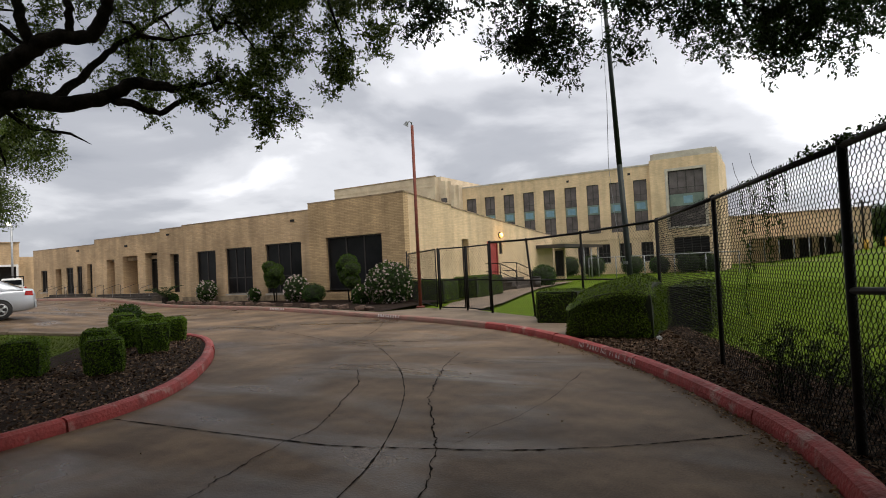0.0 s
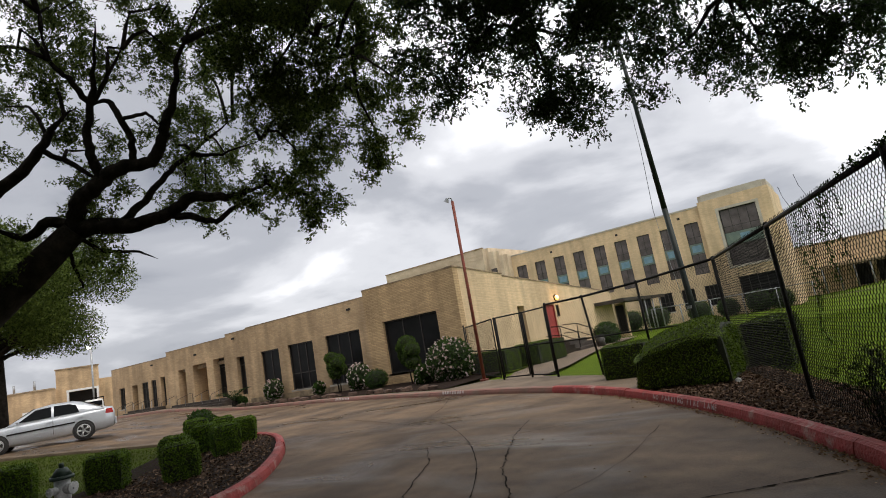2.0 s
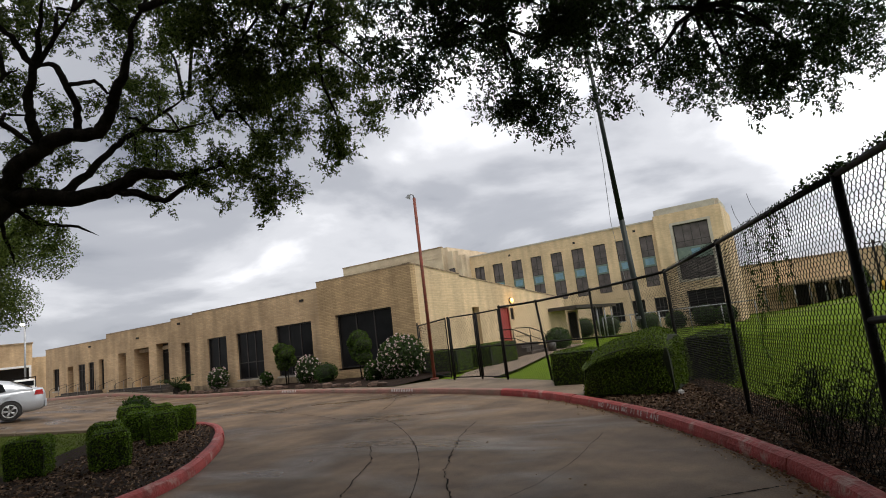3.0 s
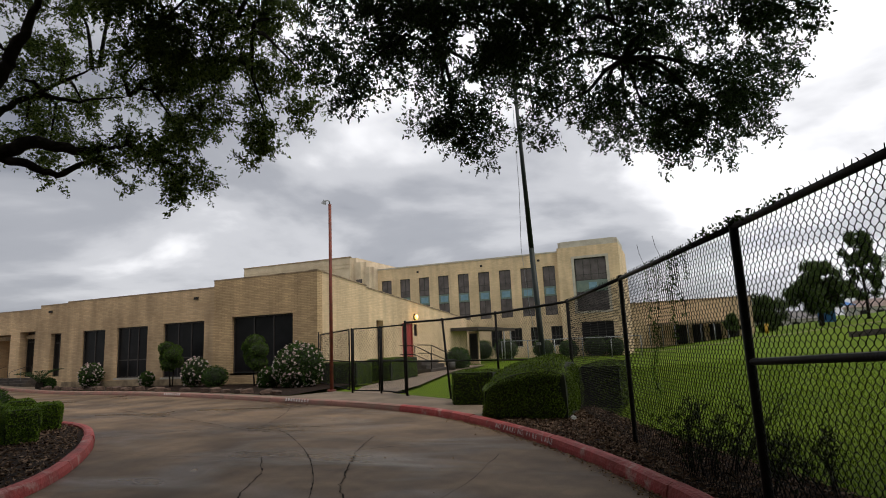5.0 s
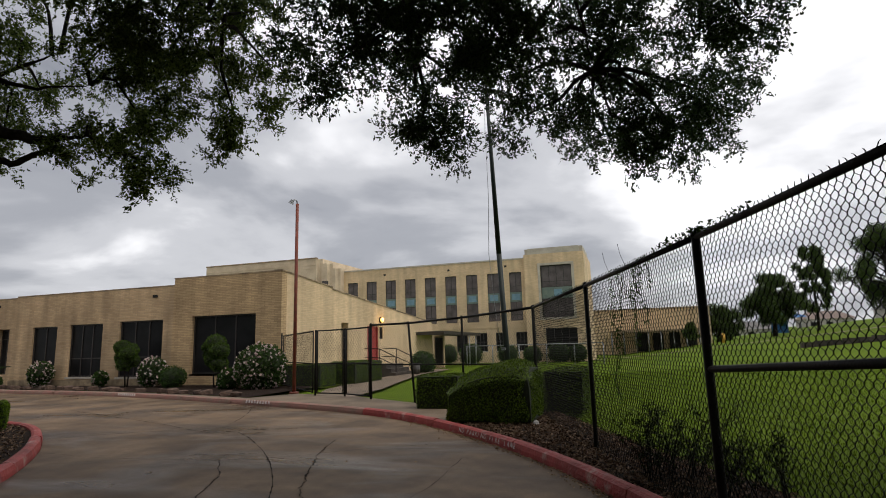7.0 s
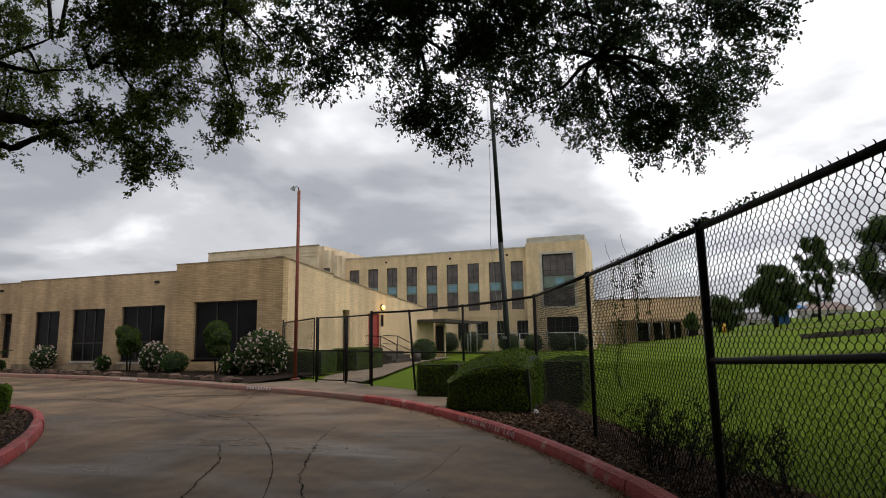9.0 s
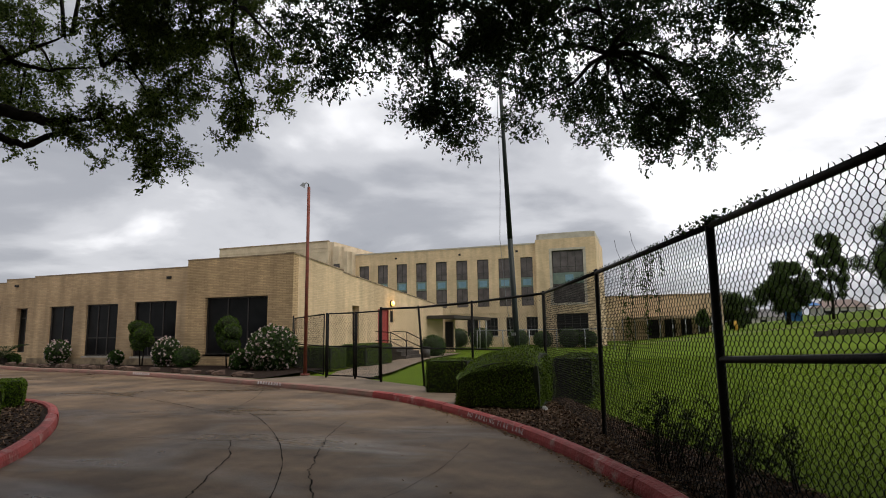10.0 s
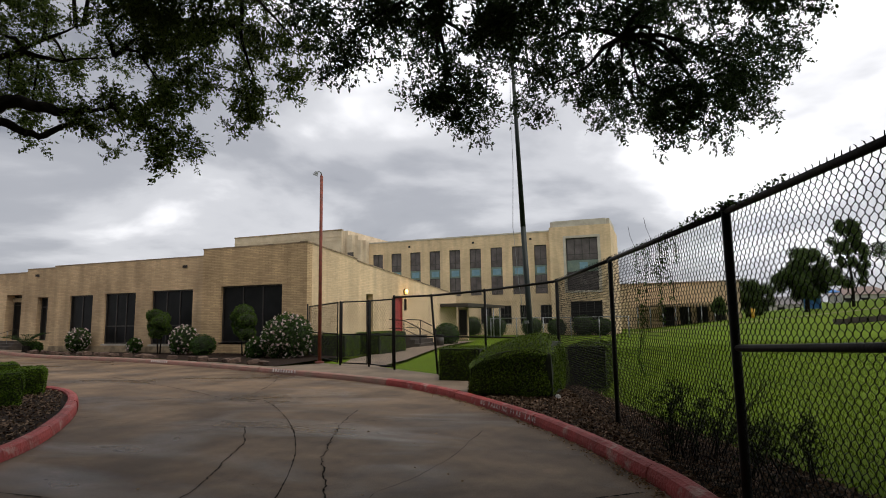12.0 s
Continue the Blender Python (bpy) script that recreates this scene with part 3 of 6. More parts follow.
part("door_frame", boxes((30.55, 30.6, 0.05, 0.2, 0.66, 2.93), (32.05, 32.1, 0.05, 0.2, 0.66, 2.93), (30.6, 32.05, 0.05, 0.2, 2.9, 2.93), m=SIDE), RED_DOOR, wing)
glazing(wing, 32.25, 32.75, 2.15, 2.88, 0.1, 1, (0, 1), GLASS, m=SIDE)
# scuppers
for x in (-22.3, -33.3, -38.0, -44.2):
    top = 4.35 if x > -35 else 3.9
    part("scupper", boxes((x - 0.13, x + 0.13, -0.07, 0.02, top, top + 0.12), m=at_front), VOID, wing)

DARKSTONE = material("dark_stained_step_concrete", (0.065, 0.05, 0.04), (0.032, 0.026, 0.021), 2.5, 0.9, 0.4)
# entrance steps with rails before the bays
for name, x0, x1, base in (("entrance_steps", -41.2, -33.4, 0.16), ("entrance_steps", -47.9, -42.2, 0.24)):
    st = thing(name, "weathered dark concrete entrance steps", "steps")
    for i in range(4):
        part("step", boxes((x0 + 0.12 * i, x1 - 0.12 * i, FY - 1.5 + 0.33 * i, FY - 0.07, base - 0.3 + 0.14 * i + (0.002 if i else 0), base + 0.14 * (i + 1))), DARKSTONE, st)
    for k in range(4):
        x = x0 + 0.8 + (x1 - x0 - 1.6) * k / 3
        hr = thing("handrail", "thin dark steel handrail on the steps", "handrail", "entrance handrails")
        bm = bmesh.new()
        bent(bm, [(x, FY - 1.45, base + 0.1), (x, FY - 1.45, base + 0.85), (x, FY - 1.35, base + 0.95), (x, FY - 0.45, base + 1.22), (x, FY - 0.3, base + 1.2), (x, FY - 0.3, base + 0.5)], 0.015, 6)
        part("rail", bm, FRAME, hr)
        part("post", tubes(0.013, ((x, FY - 0.85, base + 0.4), (x, FY - 0.85, base + 1.08))), GALV, hr)

# steps and rails at the red door
st = thing("door_steps", "dark concrete steps at the red door", "steps")
for i in range(3):
    part("step", boxes((CX + 0.02, CX + 2.2 - 0.35 * i, 29.6 + 0.15 * i, 32.6 - 0.1 * i, -0.1 + 0.02 * i, 0.22 * (i + 1))), DARKSTONE, st)
for y in (29.9, 32.3):
    hr = thing("handrail", "black pipe handrail beside the door steps", "handrail", "door handrails")
    bm = bmesh.new()
    bent(bm, [(CX + 2.1, y, 0.1), (CX + 2.1, y, 1.0), (CX + 2.0, y, 1.12), (CX + 1.1, y, 1.55), (CX + 0.15, y, 1.6)], 0.028, 6)
    part("rail", bm, BLACK, hr)
    part("rail", tubes(0.022, ((CX + 2.1, y, 0.6), (CX + 1.1, y, 1.05)), ((CX + 1.1, y, 1.05), (CX + 0.15, y, 1.1))), BLACK, hr)
    part("post", tubes(0.026, ((CX + 1.1, y, 0.3), (CX + 1.1, y, 1.55))), BLACK, hr)

# lit wall lamp
AMBER = bpy.data.materials.new("glowing_amber_glass")
AMBER.use_nodes = True
AMBER.node_tree.nodes["Principled BSDF"].inputs["Emission Color"].default_value = (1.0, 0.52, 0.06, 1)
AMBER.node_tree.nodes["Principled BSDF"].inputs["Emission Strength"].default_value = 3.0
lamp = thing("wall_lamp", "lit round amber lamp on the side wall", "wall lamp")
bm = bmesh.new()
bmesh.ops.create_uvsphere(bm, u_segments=16, v_segments=10, radius=0.15, matrix=Matrix.Translation((CX + 0.12, 32.4, 3.33)) @ Matrix.Diagonal((0.7, 1, 1, 1)))
part("globe", bm, AMBER, lamp, "glowing amber globe")
part("backplate", tubes(0.2, ((CX, 32.4, 3.33), (CX + 0.05, 32.4, 3.33)), sides=16), BLACK, lamp)
glow = new("lamp_light", bpy.data.lights.new("lamp_light", "POINT"))
glow.data.energy, glow.data.color, glow.data.shadow_soft_size = 14, (1.0, 0.6, 0.2), 0.2
glow.location = (CX + 0.55, 32.4, 3.33)

# entry canopy at the end of the wing
can = thing("entry_canopy", "flat dark canopy on thin steel posts", "canopy")
part("slab", boxes((CX + 0.02, -12.9, 38.5, 48.6, 2.5, 2.66)), DARKSTONE, can)
part("fascia", boxes((CX + 0.02, -12.86, 38.46, 38.5, 2.46, 2.70), (-12.9, -12.86, 38.5, 48.6, 2.46, 2.70)), FRAME, can)
for y in (43.6, 45.6, 47.6):
    part("post", tubes(0.06, ((-13.05, y, 0.0), (-13.05, y, 2.5))), GALV, can)
part("rear_wall", boxes((CX + 0.02, -14.2, 42.32, 42.6, -0.1, 2.46)), PALE, can)
glazing(can, -14.9, -14.25, 0.3, 2.3, 42.28, 1, (0, 1), GLASS)

# ---- main building ----
main = thing("main_building", "three-storey cream brick school with tall window bays and tower", "building")
TY = 54.3
at_main = Matrix.Translation((0, TY, 0))
cols = [-28.95 + 2.21 * i for i in range(9)]
holes = []
for x in cols:
    holes.append((x, x + 1.2, 3.9, 8.62))
low = [(-10.85 - 2.0 * i, -9.7 - 2.0 * i) for i in range(4)]
bm = bmesh.new()
holed(bm, -30.4, -9.66, 3.3, 9.84, 0, 0.5, holes, m=at_main)
part("front_wall", bm, PALE, main)
bm = bmesh.new()
holed(bm, -30.4, -9.66, -0.3, 3.3, 0, 0.5, [(a, b, 1.05, 2.82) for a, b in low], m=at_main)
part("base_wall", bm, PALE, main)
part("string_course", boxes((-30.4, -9.7, -0.05, 0, 3.22, 3.42), m=at_main), PALE, main)
part("coping", boxes((-30.4, -9.7, -0.05, 0.55, 9.84, 9.98), m=at_main), STONE, main)
for x in cols:
    glazing(main, x, x + 1.2, 6.66, 8.62, 0.18, 2, (0, 0.3, 1), GLASS2, m=at_main, fw=0.05)
    glazing(main, x, x + 1.2, 3.9, 5.74, 0.18, 2, (0, 0.3, 1), GLASS2, m=at_main, fw=0.05)
    sp = part("spandrel", boxes((x, x + 1.2, 0.12, 0.3, 5.74, 6.66), m=at_main), TEAL, main, "teal enamel panel between floors")
    part("inset", boxes((x + 0.2, x + 1.0, 0.10, 0.121, 5.9, 6.5), m=at_main), BLUE, sp, "pale blue inset panel")
for a, b in low:
    glazing(main, a, b, 1.05, 2.82, 0.2, 3, (0, 0.5, 1), GLASS, m=at_main, sill=STONE)
for x in (-24.6, -17.5, -11.6):
    part("vent", boxes((x - 0.12, x + 0.12, -0.02, 0.1, 9.15, 9.35), m=at_main), VOID, main)
# tower
bm = bmesh.new()
holed(bm, -9.66, -4.0, 3.3, 10.15, -0.55, 0, [(-8.1, -5.2, 4.05, 9.0)], m=at_main)
part("tower_wall", bm, PALE, main, "cream brick stair tower")
bm = bmesh.new()
holed(bm, -9.66, -4.0, -0.3, 3.3, -0.55, 0, [(-7.9, -5.0, 1.2, 3.05)], m=at_main)
part("tower_base", bm, PALE, main)
bm = boxes((-9.58, -4.08, -0.5, 6.0, 10.15, 10.72), m=at_main)
bmesh.ops.bevel(bm, geom=[e for e in bm.edges if abs(e.verts[0].co.z - e.verts[1].co.z) > 0.3], offset=0.3, segments=4, affect="EDGES")
part("tower_cap", bm, STONE, main, "weathered rounded tower cap")
part("tower_side", boxes((-4.4, -4.0, 0.0, 8.0, -0.3, 10.15), m=at_main), PALE, main)
part("tower_side", boxes((-9.66, -9.3, 0.5, 8.0, 9.84, 10.15), m=at_main), PALE, main)
part("window_surround", boxes((-8.35, -8.1, -0.62, -0.2, 3.85, 9.22), (-5.2, -4.95, -0.62, -0.2, 3.85, 9.22), (-8.1, -5.2, -0.62, -0.2, 9.0, 9.22), (-8.1, -5.2, -0.62, -0.2, 3.85, 4.05), m=at_main), STONE, main, "grey stone window surround")
glazing(main, -8.1, -5.2, 6.9, 9.0, -0.3, 4, (0, 0.25, 1), GLASS2, m=at_main)
glazing(main, -8.1, -5.2, 4.05, 5.85, -0.3, 4, (0, 0.25, 1), GLASS2, m=at_main)
sp = part("spandrel", boxes((-8.1, -5.2, -0.34, -0.2, 5.85, 6.9), m=at_main), TEAL, main, "teal enamel panel between floors")
for i in range(3):
    part("inset", boxes((-7.85 + 0.92 * i, -7.1 + 0.92 * i, -0.355, -0.339, 6.05, 6.7), m=at_main), BLUE if i == 1 else TEAL, sp)
glazing(main, -7.9, -5.0, 1.2, 3.05, -0.3, 4, (0, 0.5, 1), GLASS, m=at_main, sill=STONE)
part("roof", boxes((-30.4, -4.4, 0.5, 14, 9.4, 9.6), m=at_main), COPING, main)
part("back_wall", boxes((-30.4, -4.4, 14, 14.4, -0.3, 9.6), m=at_main), PALE, main)
# auditorium block behind the wing
aud = thing("auditorium_block", "windowless pale stone auditorium block with stepped rounded corner", "building")
for x0, x1, y0, top, r in ((-46.2, -31.3, 52.5, 11.3, 0.5), (-31.3, -30.2, 52.8, 10.75, 0.45), (-30.2, -29.4, 53.1, 10.2, 0.4)):
    bm = boxes((x0, x1, y0, 70, -0.2, top))
    ed = [e for e in bm.edges if abs(e.verts[0].co.z - e.verts[1].co.z) > 3 and e.verts[0].co.x > x1 - 0.1 and e.verts[0].co.y < 54]
    bmesh.ops.bevel(bm, geom=ed, offset=r, segments=5, affect="EDGES")
    part("block", bm, AUDSTONE, aud)
part("coping", boxes((-46.25, -31.75, 52.44, 52.8, 11.3, 11.42)), COPING, aud)
for z in (10.2, 10.6):
    part("string_course", boxes((-46.2, -31.8, 52.46, 52.5, z, z + 0.06)), AUDSTONE, aud)
glazing(aud, -31.2, -30.5, 8.35, 8.85, 52.78, 1, (0, 1), GLASS2)
# low building across the lawn
lowb = thing("low_building", "low flat-roofed tan brick building across the lawn", "building")
part("wall", boxes((-8.5, 9.3, 80, 95, -0.2, 5.75)), PALE, lowb)
part("coping", boxes((-8.55, 9.35, 79.9, 95.1, 5.75, 5.95)), COPING, lowb)
for i in range(4):
    part("doorway", boxes((0.2 + 2.0 * i, 1.5 + 2.0 * i, 79.93, 80.0, 0.3, 2.7)), VOID, lowb)
sh = thing("covered_walk", "low dark roof on posts before the tan building", "canopy")
part("roof", boxes((-3.0, 7.6, 74.5, 79.8, 2.75, 3.0)), COPING, sh)
for i in range(8):
    part("post", tubes(0.07, ((-2.8 + 1.45 * i, 74.7, 0.0), (-2.8 + 1.45 * i, 74.7, 2.75))), GALV, sh)

# ---- fence ----
FENCE = [(4.1, -4.9, 2.41), (2.95, -1.6, 2.41), (1.78, 1.72, 2.50), (0.58, 5.12, 2.435), (-0.62, 8.52, 2.41), (-2.15, 12.9, 2.41), (-4.25, 14.2, 2.32), (-6.0, 14.8, 2.26), (-7.5, 15.5, 2.28)]
GATE = [(-8.85, 16.4, 2.2), (-10.1, 16.7, 2.2), (-14.5, 21.2, 2.3)]
RNG = random.Random(5)


def chain_link(a, b, z0, z1, pitch, r, tall=1.25, knots=False, rise=0.0):
    """Woven zigzag wires in the upright plane from a to b (plan points), as three-sided wires."""
    a, b = Vector((a[0], a[1], 0)), Vector((b[0], b[1], 0))
    d = (b - a)
    length = d.length
    d.normalize()
    nrm = Vector((-d.y, d.x, 0))
    half = pitch / 2
    n = int(length / half)
    rows = int((z1 - z0) / (half * tall))
    hgt = (z1 - z0) / rows
    verts, faces = [], []
    for i in range(n):
        base = len(verts)
        for k in range(rows + 1):
            s = i * half + (half if (k + i) % 2 else 0.0) + RNG.uniform(-0.002, 0.002)
            side = (0.25 if k % 2 else -0.25) * r * 3
            p = a + d * min(s, length) + nrm * side
            z = z0 + k * hgt
            for dz in ((-0.2 * hgt, 0.2 * hgt) if knots else (0.0,)):
                verts += [tuple(p + d * r + Vector((0, 0, z + dz))), tuple(p - d * r * 0.6 + nrm * r + Vector((0, 0, z + dz))), tuple(p - d * r * 0.6 - nrm * r + Vector((0, 0, z + dz)))]
        for k in range(2 * rows + 1 if knots else rows):
            o = base + 3 * k
            for j in range(3):
                faces.append((o + j, o + (j + 1) % 3, o + 3 + (j + 1) % 3, o + 3 + j))
        # twisted ends standing above the rail
        if i % 2 == 0:
            o = len(verts)
            p = a + d * (i * half)
            w = RNG.uniform(-0.02, 0.02)
            for q, h, t in ((0.0, 0.0, 1.2), (0.4 * w, 0.032, 1.1), (1.3 * w, 0.052, 0.9), (2.3 * w, 0.06, 0.6)):
                c0 = p + d * q + Vector((0, 0, z1 + h))
                verts += [tuple(c0 + d * r * t), tuple(c0 - d * r * t * 0.6 + nrm * r * t), tuple(c0 - d * r * t * 0.6 - nrm * r * t)]
            faces += [(o + 3 * k + j, o + 3 * k + (j + 1) % 3, o + 3 * k + 3 + (j + 1) % 3, o + 3 * k + 3 + j) for k in range(3) for j in range(3)]
    if rise:
        verts = [(x, y, z + rise * (Vector((x, y, 0)) - a).dot(d) / length * max(0.0, (z - z0) / (z1 - z0))) for x, y, z in verts]
    return verts, faces


fence = thing("chain_link_fence", "tall black chain-link fence with round posts along the lawn", "fence")


def post(parent, x, y, h, r, lean=0.0, name="post"):
    bm = bmesh.new()
    tube(bm, (x + lean, y, -0.1), (x, y, h), r, r, 12)
    bmesh.ops.create_uvsphere(bm, u_segments=10, v_segments=6, radius=r * 1.15, matrix=Matrix.Translation((x, y, h)))
    return part(name, bm, BLACK, parent)


for i, (x, y, h) in enumerate(FENCE):
    post(fence, x, y, h, 0.037 if i in (3, 5, 8) else 0.031, lean=0.18 if i == 7 else 0.0)
for i, (a, b) in enumerate(zip(FENCE, FENCE[1:])):
    part("top_rail", tubes(0.03, ((a[0], a[1], a[2] - 0.02), (b[0], b[1], b[2] - 0.02))), BLACK, fence)
    near = i < 5
    v, f = chain_link(a, b, 0.06, a[2] - 0.02, 0.066 if near else 0.08, (0.0038 if i < 3 else 0.0034 if i == 3 else 0.0029) if near else 0.0028, knots=i in (2, 3, 4), rise=b[2] - a[2])
    raw("wire_mesh", v, f, WIRE, fence)
    if i in (0, 1, 2):
        part("mid_rail", tubes(0.028, ((a[0], a[1], 1.50 if i == 2 else 1.45), (b[0], b[1], 1.31 if i == 2 else 1.5))), BLACK, fence)
    if i in (5, 6, 7):
        part("mid_rail", tubes(0.02, ((a[0], a[1], 1.1), (b[0], b[1], 1.1))), BLACK, fence)
    part("tension_wire", tubes(0.006, ((a[0], a[1], 0.08), (b[0], b[1], 0.08)), sides=4), BLACK, fence)

gate = thing("chain_link_gate", "black chain-link double gate between steel posts", "gate")
for x, y, h in GATE:
    post(gate, x, y, h, 0.034)
for a, b in ((FENCE[-1], GATE[0]), (GATE[0], GATE[1]), (GATE[1], GATE[2])):
    bm = bmesh.new()
    a2, b2 = Vector((a[0], a[1], 0)).lerp(Vector((b[0], b[1], 0)), 0.06), Vector((a[0], a[1], 0)).lerp(Vector((b[0], b[1], 0)), 0.94)
    up = Vector((0, 0, 1))
    for z in (0.18, 1.12, 2.2):
        tube(bm, a2 + up * z, b2 + up * z, 0.022)
    for p in (a2, b2):
        tube(bm, p + up * 0.18, p + up * 2.2, 0.022)
    part("gate_leaf", bm, BLACK, gate)
    v, f = chain_link(a2, b2, 0.18, 2.2, 0.11, 0.0028)
    raw("wire_mesh", v, f, WIRE, gate)

# ---- poles ----
lp = thing("lamp_post", "slim rust-red steel lamp post with a small lamp head", "lamp post")
bm = bmesh.new()
tube(bm, (-11.4, 17.45, 0.1), (-11.4, 17.45, 6.9), 0.065, 0.055, 12)
part("pole", bm, RUST, lp)
part("base_plate", tubes(0.16, ((-11.4, 17.45, 0.08), (-11.4, 17.45, 0.16)), sides=14), RUST, lp)
bm = bmesh.new()
bent(bm, [(-11.4, 17.45, 6.85), (-11.41, 17.44, 7.0), (-11.47, 17.4, 7.06), (-11.56, 17.36, 7.02)], 0.025, 8)
part("arm", bm, GALV, lp)
bm = bmesh.new()
bmesh.ops.create_cone(bm, segments=14, radius1=0.10, radius2=0.05, depth=0.16, cap_ends=True, matrix=Matrix.Translation((-11.58, 17.35, 6.98)) @ Matrix.Rotation(0.5, 4, "Y"))
part("lamp_head", bm, GALV, lp, "grey metal lamp head")
fp = thing("flagpole", "tall dark flagpole with a slack rope", "flagpole")
bm = bmesh.new()
tube(bm, (-3.42, 16.0, -0.1), (-3.58, 16.0, 4.2), 0.085, 0.075, 14)
tube(bm, (-3.58, 16.0, 4.2), (-3.78, 16.0, 10.2), 0.075, 0.045, 14)
part("pole", bm, DARK_GREEN_POLE, fp)
bm = bmesh.new()
bent(bm, [(-3.8, 15.93, 10.0), (-3.82, 15.9, 8.0), (-3.80, 15.9, 6.0), (-3.86, 15.9, 4.2), (-3.74, 15.9, 2.6), (-3.62, 15.92, 1.5)], 0.008, 4)
part("rope", bm, GALV, fp, "slack pale rope")
part("cleat", boxes((-3.60, -3.48, 15.86, 15.92, 1.42, 1.5)), GALV, fp)
bm = bmesh.new()
bmesh.ops.create_uvsphere(bm, u_segments=12, v_segments=8, radius=0.09, matrix=Matrix.Translation((-3.78, 16.0, 10.28)))
part("finial", bm, GALV, fp)


# ---- planting ----
def leaf_material(name, c1, c2, rough=0.5, through=0.25, spec=0.1):
    m = bpy.data.materials.new(name)
    m.use_nodes = True
    n, l = m.node_tree.nodes, m.node_tree.links
    b = n["Principled BSDF"]
    b.inputs["Roughness"].default_value, b.inputs["Specular IOR Level"].default_value = rough, spec
    geo, ramp = n.new("ShaderNodeNewGeometry"), n.new("ShaderNodeValToRGB")
    ramp.color_ramp.elements[0].color, ramp.color_ramp.elements[1].color = (*c1, 1), (*c2, 1)
    l.new(geo.outputs["Random Per Island"], ramp.inputs[0])
    l.new(ramp.outputs[0], b.inputs["Base Color"])
    tr, mx = n.new("ShaderNodeBsdfTranslucent"), n.new("ShaderNodeMixShader")
    l.new(ramp.outputs[0], tr.inputs["Color"])
    mx.inputs[0].default_value = through
    l.new(b.outputs[0], mx.inputs[1])
    l.new(tr.outputs[0], mx.inputs[2])
    l.new(mx.outputs[0], n["Material Output"].inputs["Surface"])
    return m


OAK = leaf_material("live_oak_leaf", (0.025, 0.045, 0.009), (0.15, 0.20, 0.042), through=0.55)
# same oak leaf, with the right crown's backlit shade put into its colour
OAKSHADED = leaf_material("shaded_live_oak_leaf", (0.012, 0.026, 0.009), (0.06, 0.098, 0.03), through=0.35)
BOXLEAF = leaf_material("box_leaf", (0.014, 0.032, 0.003), (0.15, 0.25, 0.016), 0.5, 0.08)
HEDGE = leaf_material("dark_hedge_leaf", (0.006, 0.013, 0.0015), (0.12, 0.19, 0.010), 0.5, 0.05)
SHRUB = leaf_material("shrub_leaf", (0.02, 0.045, 0.012), (0.06, 0.11, 0.02))
LIGHTLEAF = leaf_material("bright_shrub_leaf", (0.022, 0.045, 0.006), (0.085, 0.14, 0.02))
DARKFROND = leaf_material("dark_frond", (0.010, 0.022, 0.007), (0.035, 0.06, 0.014), 0.5, 0.1)
TWIGLEAF = leaf_material("dull_twig_leaf", (0.012, 0.02, 0.008), (0.05, 0.065, 0.02), 0.7, 0.15)
PETAL = leaf_material("pink_white_petal", (0.62, 0.42, 0.42), (0.80, 0.72, 0.70), 0.6, 0.35)
FARLEAF = leaf_material("distant_tree_leaf", (0.028, 0.052, 0.015), (0.085, 0.125, 0.03))
GRASS = leaf_material("grass_blade", (0.045, 0.075, 0.004), (0.09, 0.135, 0.007), 0.8, 0.3)
# island blades: lawn green taken down to stand for shade under the oak
SHADEDGRASS = leaf_material("shaded_grass_blade", (0.035, 0.055, 0.005), (0.085, 0.125, 0.010), 0.8, 0.3)
DRYLEAF = leaf_material("tan_fallen_leaf", (0.14, 0.085, 0.045), (0.42, 0.29, 0.17), 0.85, 0.1)
LITTER = leaf_material("dry_leaf_litter", (0.012, 0.007, 0.005), (0.27, 0.18, 0.12), 0.9, 0.03)
# near-black fill colour for the shade inside shrubs
SHADECORE = material("painted_shade_core", (0.010, 0.018, 0.006), (0.018, 0.022, 0.009), 8, 0.95, 0.3)
BARK = material("dark_oak_bark", (0.013, 0.011, 0.009), (0.032, 0.027, 0.022), 6, 0.95, 1.0, 30, spec=0.1)
NPR = np.random.RandomState(11)


def unit(v):
    return v / np.maximum(np.linalg.norm(v, axis=1, keepdims=True), 1e-9)


def leaves(name, base, way, length, width, mat, parent=None, fold=0.25, label="", face=None):
    """Many small pointed leaves in one mesh: each a four-cornered blade from base along way."""
    n = len(base)
    length = np.broadcast_to(np.asarray(length, float), (n,))[:, None]
    width = np.broadcast_to(np.asarray(width, float), (n,))[:, None]
    way = unit(way)
    side = unit(np.cross(way, NPR.normal(size=(n, 3)) if face is None else face + NPR.normal(size=(n, 3)) * 0.35))
    up = np.cross(way, side)
    mid = base + way * length * 0.45
    v = np.empty((n, 4, 3))
    v[:, 0] = base
    v[:, 1] = mid + side * width * 0.5 + up * width * fold
    v[:, 2] = base + way * length
    v[:, 3] = mid - side * width * 0.5 + up * width * fold
    me = bpy.data.meshes.new(name)
    me.vertices.add(4 * n)
    me.vertices.foreach_set("co", v.ravel())
    me.loops.add(4 * n)
    me.loops.foreach_set("vertex_index", np.arange(4 * n))
    me.polygons.add(n)
    me.polygons.foreach_set("loop_start", np.arange(0, 4 * n, 4))
    me.update()
    me.validate()
    me.materials.append(mat)
    ob = new(name, me)
    ob.parent = parent
    return tagged(ob, label)


